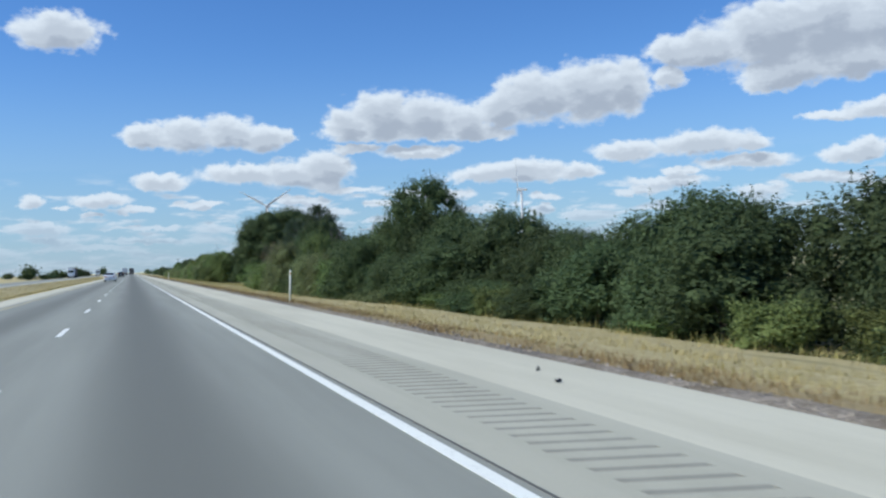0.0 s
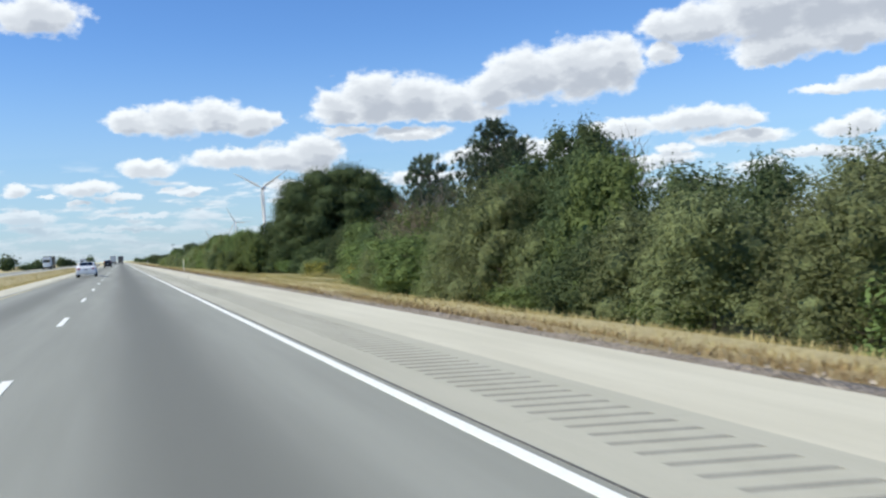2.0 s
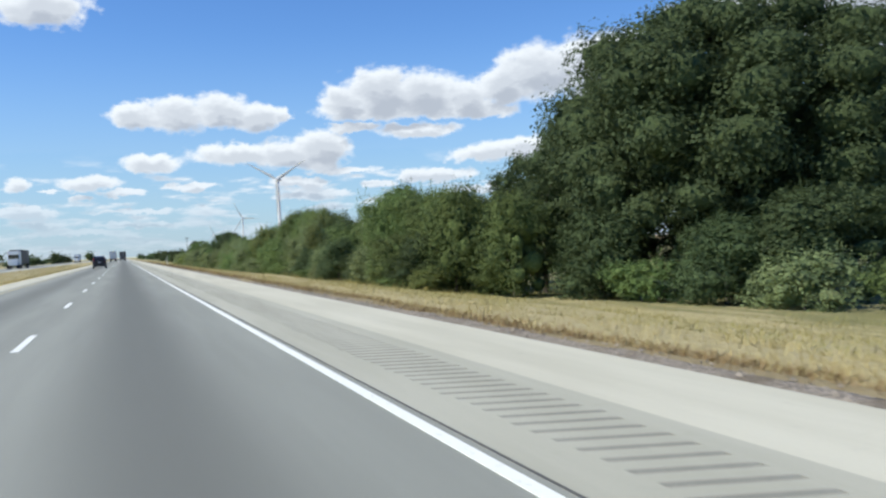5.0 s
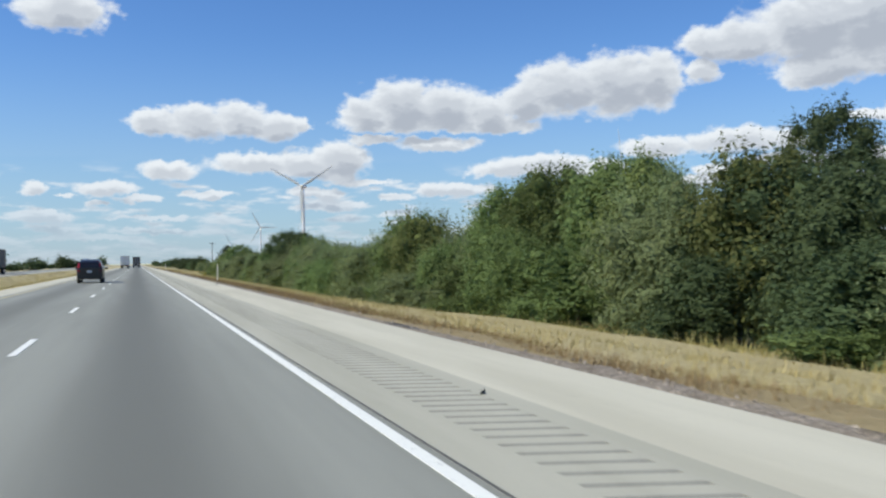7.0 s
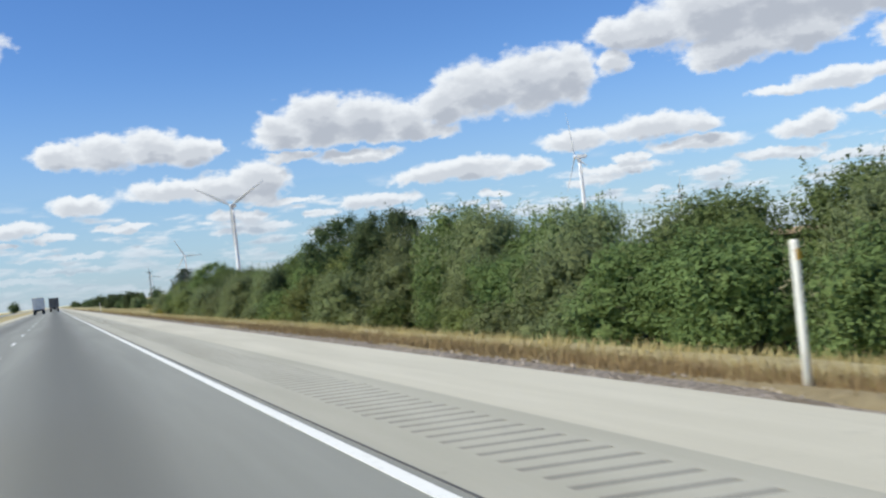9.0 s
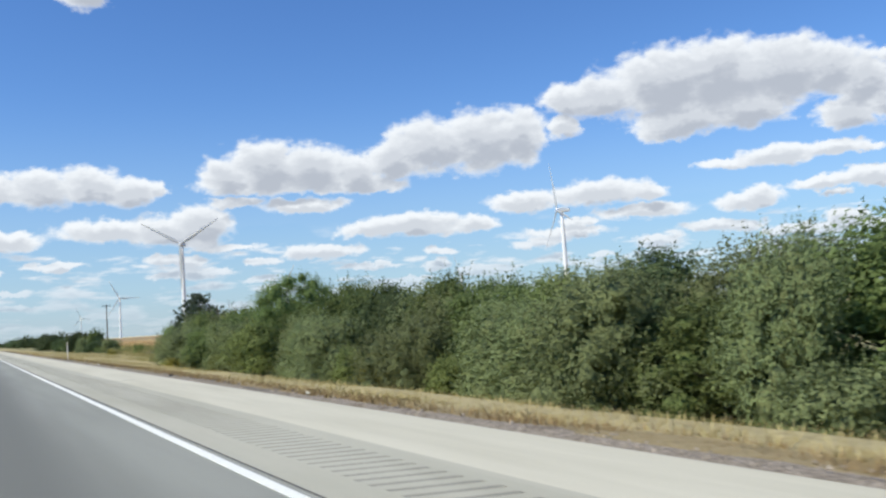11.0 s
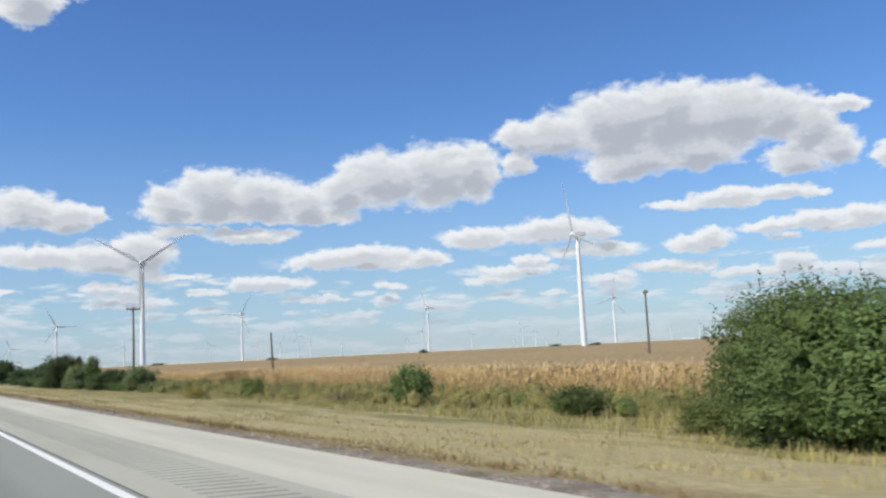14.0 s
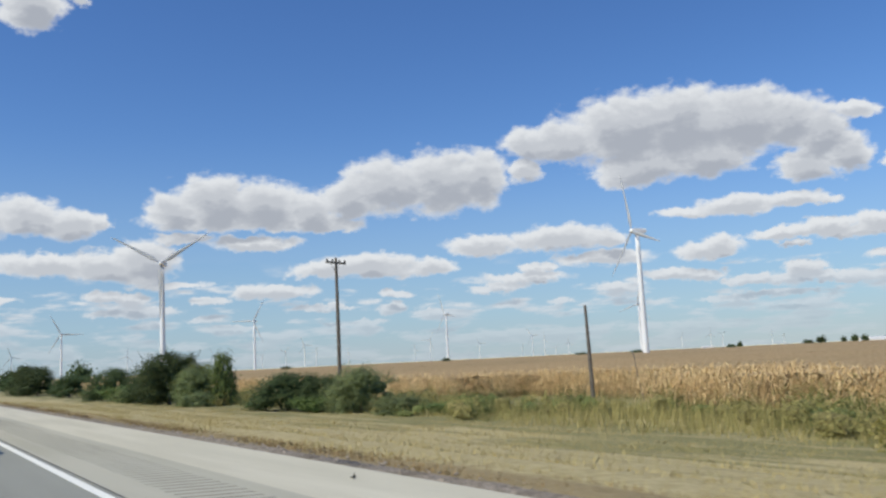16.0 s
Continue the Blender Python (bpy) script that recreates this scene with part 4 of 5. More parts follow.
# ---- weeds before the corn ----
def build_weed_clumps(tone, count, low, high, seed):
    rng = np.random.default_rng(seed)
    lobes = []
    for k in range(count):
        x, y = 34.6 - 9.0 * rng.uniform() ** 1.8, rng.uniform(434, 640)
        if 509 < y < 526:
            x += 4
        r, h = rng.uniform(0.4, 1.1), rng.uniform(low, high)
        lobes.append(((x, y, h * 0.35), (r, r * 1.3, h * 0.6)))
    verts, faces = leaf_cloud(lobes, 34, 0.14, rng, shell=(0.5, 1.15), squeeze=0.4)
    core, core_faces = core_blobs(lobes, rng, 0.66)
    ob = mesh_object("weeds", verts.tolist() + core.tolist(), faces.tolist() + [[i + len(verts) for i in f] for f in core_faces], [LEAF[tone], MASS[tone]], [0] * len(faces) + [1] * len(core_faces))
    ob.location.z = -1.95
    return tagged(ob, "rough leafy weeds growing along the edge of the corn", "weeds", kind="stuff")


build_weed_clumps("scrub", 270, 0.6, 1.7, 41)
build_weed_clumps("yellow", 110, 0.5, 1.5, 42)
build_weed_clumps("green", 45, 0.4, 1.3, 43)
blades("weeds", "tall brownish weeds hiding the foot of the corn", WEED, scatter(6200, 26.0, 34.7, 432, 640, 44, 0.7), 0.4, 1.3, 0.032, 6, 45, lean=0.35, spread=0.3)


# ---- corn ----
def build_corn():
    rng = np.random.default_rng(9)
    spots = []
    for row in range(7):
        for y in np.arange(432, 523, 0.2):
            if row > 2 or not 511.5 < y < 515.5:
                spots.append((35.0 + row * 0.76, y))
        for y in np.arange(523, 546, 0.22):
            spots.append((46.0 + row * 0.76, y))
        for y in np.arange(545.5 + 0.3 * row, 720, 0.22):
            spots.append((36.2 + row * 0.76, y))
    for y in np.arange(546, 552, 0.22):
        for x in np.arange(41.5, 51, 0.76):
            spots.append((x, y))
    for y in np.arange(516, 524, 0.2):
        for x in np.arange(40.4, 46, 0.76):
            spots.append((x, y))
    verts, faces = [], []
    for x, y in spots:
        x, y = x + rng.normal() * 0.07, y + rng.normal() * 0.06
        z, h = float(ground_height(x, y)) - 0.03, rng.uniform(1.85, 2.45)
        tilt = rng.normal(size=2) * 0.07
        top = np.array([x + tilt[0] * h, y + tilt[1] * h, z + h])
        foot = np.array([x, y, z])
        k = len(verts)
        for a in (0, 2.1, 4.2):
            verts.append((x + 0.014 * math.cos(a), y + 0.014 * math.sin(a), z))
        verts.append(tuple(top))
        faces += [(k, k + 1, k + 3), (k + 1, k + 2, k + 3), (k + 2, k, k + 3)]
        for j in range(11):
            f = rng.uniform(0.22, 0.98)
            s = foot + (top - foot) * f
            a = rng.uniform(0, math.tau)
            d = np.array([math.cos(a), math.sin(a), 0])
            w = np.array([-d[1], d[0], 0]) * 0.024
            length = rng.uniform(0.3, 0.62)
            mid = s + d * length * 0.5 + np.array([0, 0, rng.uniform(0.02, 0.2)])
            end = s + d * length + np.array([0, 0, rng.uniform(-0.45, 0.05)])
            k = len(verts)
            verts += [tuple(s), tuple(mid + w), tuple(mid - w), tuple(end)]
            faces += [(k, k + 1, k + 2), (k + 2, k + 1, k + 3)]
    tagged(mesh_object("corn", verts, faces, CORN), "dry standing corn stalks with hanging brown leaves", "corn", kind="stuff")

    def canopy(x0, x1, y0, y1, cell, rough):
        xs, ys = np.linspace(x0, x1, round((x1 - x0) / cell) + 1), np.linspace(y0, y1, round((y1 - y0) / cell) + 1)
        wave = [(x, y, math.sin(x * 1.7 + 2 * math.sin(y * 0.9)) + math.sin(y * 1.3 + x * 0.4)) for y in ys for x in xs]
        verts = [(x, y, float(ground_height(x, y)) + 1.85 + rough * v) for x, y, v in wave]
        w = len(xs)
        return verts, [(j * w + i, j * w + i + 1, (j + 1) * w + i + 1, (j + 1) * w + i) for j in range(len(ys) - 1) for i in range(w - 1)]

    for x0, x1, y0, y1, cell, rough in [(39.5, 130, 426, 522, 0.9, 0.07), (50.5, 130, 522, 549, 0.9, 0.07), (40.8, 130, 549, 640, 0.9, 0.07), (130, 400, 426, 800, 3.0, 0.07), (40.8, 130, 640, 800, 2.0, 0.07), (400, 2600, 426, 3000, 50.0, 0.1), (40.8, 400, 800, 3000, 25.0, 0.07)]:
        verts, faces = canopy(x0, x1, y0, y1, cell, rough)
        ob = mesh_object("corn_field", verts, faces, CANOPY, smooth=True)
        tagged(ob, "wide field of dry brown corn tops", "corn field", kind="stuff")


build_corn()


# ---- marker posts and poles ----
def marker_post():
    ob = new("marker_post")
    part("post", tube([(0, 0, -0.25), (0, 0, 0.5), (0.004, 0.004, 1.27), (0.004, 0.004, 1.3)], [0.037, 0.037, 0.036, 0.028], 14), POST_WHITE, ob, smooth=True)
    part("reflector", block(-0.024, 0.024, -0.044, -0.032, 1.12, 1.22, 0.004), REFLECTOR, ob, "small amber reflector")
    return tagged(ob, "slim white plastic marker post with a small reflector", "marker post", "marker posts")


post = marker_post()
for k, (px, py, lean, lean2) in enumerate([(6.15, 35.6, 2.0, 1.0), (5.95, 154.0, 0.5, 0), (5.95, 280.0, 0.5, 0.5), (6.05, 404.9, -1.5, 2.0)]):
    m = pose(px, py, float(ground_height(px, py)), lean2, lean, 0)
    if k:
        copy_thing(post, m)
    else:
        post.matrix_basis = m


def utility_pole(height, arm):
    ob = new("utility_pole")
    part("pole", tube([(0, 0, -0.5), (0.02, 0, height * 0.5), (0, 0, height)], [0.16, 0.14, 0.1], 10), POLE_WOOD, ob)
    if arm:
        part("crossarm", block(-1.0, 1.0, -0.06, 0.06, height - 0.42, height - 0.28, 0.01), POLE_WOOD, ob)
        for x in (-0.9, -0.35, 0.35, 0.9):
            part("insulator", tube([(x, 0, height - 0.28), (x, 0, height - 0.2), (x, 0, height - 0.1)], [0.05, 0.07, 0.035], 8), CAR_TRIM, ob, "dark ceramic insulator")
        for x in (-0.5, 0.5):
            part("brace", tube([(x, 0.07, height - 0.35), (0, 0.13, height - 0.85)], [0.02, 0.02], 5), POLE_WOOD, ob)
    return ob


tagged(utility_pole(11.0, 1), "weathered wooden utility pole with a crossarm", "utility pole", "utility poles").matrix_basis = pose(26.8, 543.4, -2.0, 0, 0, 20)
tagged(utility_pole(7.0, 0), "short bare wooden pole at the corn edge", "pole", "utility poles").matrix_basis = pose(42.4, 534.5, -2.2, 0, -1.5, 0)
tagged(utility_pole(10.1, 1), "weathered wooden utility pole standing in the corn", "utility pole", "utility poles").matrix_basis = pose(82.1, 505.9, -2.2, 0, 0, 60)
stay = new("stake")
part("stick", tube([(0, 0, -0.2), (0.1, 0, 1.6), (0.45, 0, 3.4)], [0.04, 0.035, 0.025], 6), POLE_WOOD, stay)
stay.matrix_basis = pose(43.4, 530.5, -2.1, -12, -8, 0)
tagged(stay, "leaning wooden stake beside the bare pole", "stake")


# ---- wind turbines ----
def blade_mesh():
    bm = bmesh.new()
    stations = [(0.8, 1.1, 1.1, 0), (2.5, 1.15, 1.0, 4), (7.0, 3.0, 0.8, 14), (12.0, 2.7, 0.55, 10), (20.0, 2.0, 0.38, 6), (30.0, 1.35, 0.22, 2), (38.0, 0.8, 0.12, 0), (40.5, 0.15, 0.05, 0)]
    rings = []
    for r, chord, thick, twist in stations:
        ring = []
        for k in range(10):
            a = k * math.tau / 10
            x, y = math.cos(a) * chord / 2 + chord * 0.12, math.sin(a) * thick / 2
            t = radians(twist)
            ring.append(bm.verts.new((x * math.cos(t) - y * math.sin(t), x * math.sin(t) + y * math.cos(t) - 0.0008 * r * r, r)))
        rings.append(ring)
    for r, q in zip(rings, rings[1:]):
        for k in range(10):
            bm.faces.new((r[k], r[(k + 1) % 10], q[(k + 1) % 10], q[k]))
    bm.faces.new(rings[0][::-1])
    bm.faces.new(rings[-1])
    return bm


def wind_turbine():
    ob = new("wind_turbine")
    hub_z = 82.0
    zs = (-0.5, 0.0, 20.0, 45.0, 70.0, 79.8)
    part("tower", tube([(0, 0, z) for z in zs], (2.25, 2.2, 2.0, 1.75, 1.45, 1.25), 20), TOWER_WHITE, ob, smooth=True)
    part("door", block(-0.5, 0.5, -2.25, -2.1, 1.2, 3.4, 0.05), BLADE_GREY, ob)
    bm = block(-1.75, 1.75, -2.9, 6.4, hub_z - 1.9, hub_z + 1.7, 0.5)
    for v in bm.verts:
        if v.co.y > 4:
            v.co.z = hub_z + (v.co.z - hub_z) * 0.8
    part("nacelle", bm, TOWER_WHITE, ob)
    bm = tube([(0, -2.9, 0), (0, -3.6, 0), (0, -4.6, 0), (0, -5.2, 0)], [1.6, 1.65, 1.25, 0.3], 14)
    hub = part("hub", bm, TOWER_WHITE, ob, smooth=True)
    hub.location = (0, 0, hub_z)
    for k in range(3):
        b = part("blade", blade_mesh(), BLADE_GREY, hub, "long tapering grey rotor blade", smooth=True)
        b.matrix_basis = Matrix.Translation((0, -3.9, 0)) @ pose(0, 0, 0, 0, k * 120, 0)
    return tagged(ob, "tall white three-bladed wind turbine in farmland", "wind turbine", "wind turbines")


turbine = wind_turbine()
first = True
# across, along, way the rotor faces (clockwise from the road's heading), blade angle, size
NEAR_TURBINES = [(170, 1134, 212, 180, 1.034), (428, 902, 288, -12, 1.034), (507, 1849, 230, 32, 1.0), (271, 2222, 205, -28, 1.034), (811, 1735, 270, -22, 1.0), (1074, 1536, 265, 15, 1.0), (353, 3750, 200, -20, 1.0), (840, 4235, 220, 10, 1.0)]
FAR_TURBINES = [(1143, 4041, 215, 90, 0.88), (1331, 3975, 220, 30, 0.75), (1422, 3940, 235, 50, 0.87), (1272, 3396, 240, 95, 1.00), (1540, 3889, 230, 20, 0.81), (1664, 3830, 250, 0, 0.67),
                (1916, 3693, 250, 2, 0.73), (1744, 3288, 250, 30, 1.00), (2151, 3541, 240, 92, 0.83), (2300, 3432, 235, 10, 0.52), (2127, 3145, 250, 85, 1.00), (2375, 3372, 255, 5, 0.88),
                (2410, 3343, 230, 40, 0.42), (2452, 3307, 245, 0, 0.64), (2789, 2976, 240, 15, 0.62), (2865, 2889, 245, 3, 0.70), (2894, 2854, 235, 45, 0.67), (3012, 2703, 250, 2, 0.52),
                (3038, 2668, 240, 30, 0.46)]
for px, py, face, phase, size in NEAR_TURBINES + FAR_TURBINES:
    m = pose(px, py, -2.1, 0, 0, 180 - face)
    if first:
        turbine.matrix_basis, made, first = m, turbine, False
    else:
        made = copy_thing(turbine, m)
    for child in made.children:
        if child.name.startswith("hub"):
            child.rotation_euler = (0, radians(phase), 0)
    made.scale = (size,) * 3


# ---- vehicles ----
def wheel(parent, x, y, radius, width):
    bm = tube([(x - width / 2, y, radius), (x - width / 2 + 0.04, y, radius), (x + width / 2 - 0.04, y, radius), (x + width / 2, y, radius)], [radius * 0.92, radius, radius, radius * 0.92], 18)
    tyre = part("tyre", bm, RUBBER, parent)
    part("rim", tube([(x - width / 2 - 0.012, y, radius), (x + width / 2 + 0.012, y, radius)], [radius * 0.6, radius * 0.6], 12), RIM_METAL, tyre)


def car(name, label, paint, stations, wheels, tyre_radius, rear_glass, lamps, side_glass, plate_z, seed):
    """stations: y, half width low, half width at belt, belt height, half width of roof, roof height."""
    ob = new(name)
    low = 0.28
    bm = bmesh.new()
    rings = []
    for y, w0, w1, zb, w2, zr in stations:
        pts = [(-w0, low), (-w1, low + 0.25), (-w1, zb), (-w2, zr - 0.03), (-w2 + 0.08, zr), (w2 - 0.08, zr), (w2, zr - 0.03), (w1, zb), (w1, low + 0.25), (w0, low)]
        rings.append([bm.verts.new((x, y, z)) for x, z in pts])
    for r, q in zip(rings, rings[1:]):
        for k in range(10):
            bm.faces.new((r[k], r[(k + 1) % 10], q[(k + 1) % 10], q[k]))
    bm.faces.new(rings[0][::-1])
    bm.faces.new(rings[-1])
    bmesh.ops.recalc_face_normals(bm, faces=bm.faces[:])
    bmesh.ops.bevel(bm, geom=[e for e in bm.edges if e.calc_face_angle(0) > 0.4], offset=0.035, segments=2, affect="EDGES")
    part("body", bm, paint, ob)

    def panel(title, corners, mat, thick, tag=""):
        bm = bmesh.new()
        vs = [bm.verts.new(c) for c in corners]
        f = bm.faces.new(vs)
        bm.normal_update()
        n = f.normal.copy()
        q = [bm.verts.new(Vector(c) + n * thick) for c in corners]
        bm.faces.new(q)
        for k in range(len(vs)):
            bm.faces.new((vs[k], vs[(k + 1) % len(vs)], q[(k + 1) % len(q)], q[k]))
        bmesh.ops.recalc_face_normals(bm, faces=bm.faces[:])
        return part(title, bm, mat, ob, tag)

    panel("rear_window", rear_glass, CAR_GLASS, 0.02, "dark tinted rear window")
    for s in (-1, 1):
        panel("tail_lamp", [(s * x, y, z) for x, y, z in lamps][:: s], TAIL_RED, 0.03, "red tail lamp")
        for quad in side_glass:
            panel("side_window", [(s * x, y, z) for x, y, z in quad][:: -s], CAR_GLASS, 0.015, "dark side window")
        mirror = block(s * (stations[3][2] + 0.14) - 0.1, s * (stations[3][2] + 0.14) + 0.1, 3.0, 3.12, 0.98, 1.14, 0.03)
        part("mirror", mirror, paint, ob)
        for y in wheels:
            wheel(ob, s * (stations[2][2] - 0.12), y, tyre_radius, 0.22)
    part("bumper", block(-stations[1][1] - 0.03, stations[1][1] + 0.03, -0.1, 0.12, 0.36, 0.62, 0.05), paint if name == "sedan" else CAR_TRIM, ob)
    plate = part("number_plate", block(-0.16, 0.16, -0.13, -0.1, plate_z, plate_z + 0.16), PLATE, ob)
    for k in range(5):
        part("bar", block(-0.12 + k * 0.052, -0.085 + k * 0.052, -0.135, -0.13, plate_z + 0.05, plate_z + 0.12), PLATE_BAR, plate)
    return tagged(ob, label, "car")


suv = car("suv", "dark compact SUV with tinted glass driving in the passing lane", CAR_DARK,
          [(0.0, 0.78, 0.84, 1.0, 0.7, 1.12), (0.12, 0.82, 0.88, 1.02, 0.68, 1.55), (0.5, 0.84, 0.9, 1.02, 0.66, 1.68), (1.6, 0.85, 0.91, 1.02, 0.67, 1.74), (2.7, 0.85, 0.91, 1.0, 0.66, 1.7), (3.55, 0.85, 0.9, 0.98, 0.72, 1.04), (4.4, 0.8, 0.84, 0.86, 0.7, 0.9), (4.6, 0.7, 0.74, 0.76, 0.6, 0.8)],
          (0.85, 3.55), 0.35, [(-0.62, 0.02, 1.16), (0.62, 0.02, 1.16), (0.58, 0.2, 1.56), (-0.58, 0.2, 1.56)],
          [(0.66, 0.0, 0.85), (0.85, 0.06, 0.85), (0.76, 0.2, 1.5), (0.66, 0.1, 1.5)], [[(0.93, 0.7, 1.06), (0.93, 1.7, 1.06), (0.72, 1.7, 1.6), (0.71, 0.75, 1.58)], [(0.93, 1.8, 1.06), (0.93, 3.1, 1.06), (0.72, 2.65, 1.58), (0.72, 1.8, 1.6)]], 0.78, 1)
suv.matrix_basis = pose(-3.0, 281, 0.006)
part("roof_rail", tube([(-0.6, 0.7, 1.69), (-0.6, 1.2, 1.755), (-0.6, 2.2, 1.765), (-0.6, 2.6, 1.7)], [0.016] * 4, 6), CAR_TRIM, suv)
part("roof_rail", tube([(0.6, 0.7, 1.69), (0.6, 1.2, 1.755), (0.6, 2.2, 1.765), (0.6, 2.6, 1.7)], [0.016] * 4, 6), CAR_TRIM, suv)
sedan = car("sedan", "white sedan driving ahead in the passing lane", CAR_WHITE,
            [(0.0, 0.74, 0.8, 0.82, 0.66, 0.9), (0.15, 0.8, 0.87, 0.9, 0.72, 1.0), (0.75, 0.84, 0.9, 0.95, 0.7, 1.06), (1.45, 0.85, 0.91, 0.95, 0.6, 1.42), (2.4, 0.85, 0.91, 0.95, 0.6, 1.45), (3.4, 0.85, 0.9, 0.92, 0.72, 0.98), (4.5, 0.8, 0.84, 0.8, 0.7, 0.84), (4.7, 0.7, 0.74, 0.66, 0.6, 0.7)],
            (0.95, 3.75), 0.32, [(-0.62, 0.8, 1.09), (0.62, 0.8, 1.09), (0.53, 1.38, 1.4), (-0.53, 1.38, 1.4)],
            [(0.5, -0.01, 0.72), (0.8, 0.02, 0.72), (0.82, 0.08, 0.88), (0.5, 0.02, 0.88)], [[(0.92, 1.0, 0.98), (0.92, 2.0, 0.98), (0.68, 2.0, 1.36), (0.68, 1.5, 1.35)], [(0.92, 2.1, 0.98), (0.92, 3.1, 0.98), (0.68, 2.5, 1.38), (0.68, 2.1, 1.37)]], 0.66, 2)
sedan.matrix_basis = pose(-3.25, 148, 0.006)


def semi_truck(label, box_mat, cab_mat, length=14.0):
    ob = new("semi_truck")
    part("trailer", block(-1.3, 1.3, 0, length, 1.15, 4.05, 0.05), box_mat, ob)
    for s in (-1, 1):
        part("rear_door", block(min(s * 0.02, s * 1.24), max(s * 0.02, s * 1.24), -0.03, 0.0, 1.25, 3.95), box_mat, ob)
        part("lock_rod", tube([(s * 0.35, -0.06, 1.3), (s * 0.35, -0.06, 3.9)], [0.02, 0.02], 6), RIM_METAL, ob)
        part("tail_lamp", block(s * 1.05 - 0.12, s * 1.05 + 0.12, -0.06, 0.0, 1.02, 1.12), TAIL_RED, ob, "red tail lamp")
        part("mud_flap", block(s * 0.95 - 0.3, s * 0.95 + 0.3, 0.1, 0.12, 0.25, 1.0), CAR_TRIM, ob)
        for y in (0.9, 2.1, length - 0.6, length + 0.7, length + 4.6):
            wheel(ob, s * 1.0, y, 0.5, 0.45)
        for k in range(9):
            y = 0.8 + k * (length - 1.6) / 8
            part("side_rib", block(min(s * 1.3, s * 1.335), max(s * 1.3, s * 1.335), y - 0.04, y + 0.04, 1.25, 3.95), box_mat, ob)
    part("underride_bar", block(-1.1, 1.1, -0.05, 0.05, 0.5, 0.6), CAR_TRIM, ob)
    part("chassis", block(-0.5, 0.5, 0.2, length + 5.0, 0.75, 1.15), CAR_TRIM, ob)
    part("cab", block(-1.2, 1.2, length + 1.2, length + 3.9, 0.8, 3.75, 0.15), cab_mat, ob)
    part("bonnet", block(-0.95, 0.95, length + 3.8, length + 5.4, 0.7, 2.0, 0.15), cab_mat, ob)
    part("windscreen", block(-1.0, 1.0, length + 3.88, length + 3.93, 2.1, 3.0, 0.02), CAR_GLASS, ob)
    return tagged(ob, label, "truck", "trucks")


semi_truck("white-trailered semi truck far ahead in the passing lane", TRAILER, CAR_DARK).matrix_basis = pose(-3.3, 506, 0.006)
semi_truck("dark-backed semi truck far ahead on the highway", TRAILER_DARK, CAR_WHITE).matrix_basis = pose(0.2, 550, 0.006)
semi_truck("dark semi truck on the opposite carriageway", TRAILER_DARK, CAR_WHITE).matrix_basis = pose(-21.5, 372, 0.006, 0, 0, 180)
semi_truck("white semi truck far off on the opposite carriageway", TRAILER, CAR_WHITE).matrix_basis = pose(-21.5, 640, 0.006, 0, 0, 180)


# ---- litter on the shoulder ----
def scrap(name, label, mat, px, py, size, turn):
    rng = np.random.default_rng(int(px * 100 + py))
    bm = bmesh.new()
    bmesh.ops.create_grid(bm, x_segments=5, y_segments=3, size=0.5)
    for v in bm.verts:
        v.co = Vector((v.co.x * size * 0.6 * (1 + 0.3 * rng.normal()), v.co.y * size * 0.4 * (1 + 0.3 * rng.normal()), 0.02 + abs(rng.normal()) * 0.025))
    made = bmesh.ops.extrude_face_region(bm, geom=bm.faces[:])
    for v in made["geom"]:
        if isinstance(v, bmesh.types.BMVert):
            v.co.z += 0.015
    me = bpy.data.meshes.new(name)
    bm.to_mesh(me)
    bm.free()
    me.materials.append(mat)
    ob = new(name, me)
    low = min(v.co.z for v in me.vertices)
    ob.matrix_basis = pose(px, py, (0.0 if px < 5.2 else float(ground_height(px, py)) + 0.03) - low, 0, 0, turn)
    return tagged(ob, label, "litter", "roadside litter")


for px, py, size, turn in ((4.35, 8.4, 0.1, 20), (4.6, 9.4, 0.07, 70), (3.9, 119.5, 0.16, 5), (5.5, 131.5, 0.5, 80), (5.6, 134.2, 0.35, 95), (3.5, 221.5, 0.07, 10), (4.9, 268.0, 0.16, 30), (5.5, 364.5, 0.3, 60), (4.7, 497.5, 0.09, 15)):
    scrap("tyre_scrap", "curled black scrap of tyre lying by the highway", RUBBER, px, py, size, turn)
for px, py, size, turn in ((5.7, 392.6, 0.1, 20), (5.65, 384.0, 0.2, 80), (5.7, 352.0, 0.12, 40)):
    scrap("paper_scrap", "crumpled pale scrap of paper on the gravel", POST_WHITE, px, py, size, turn)


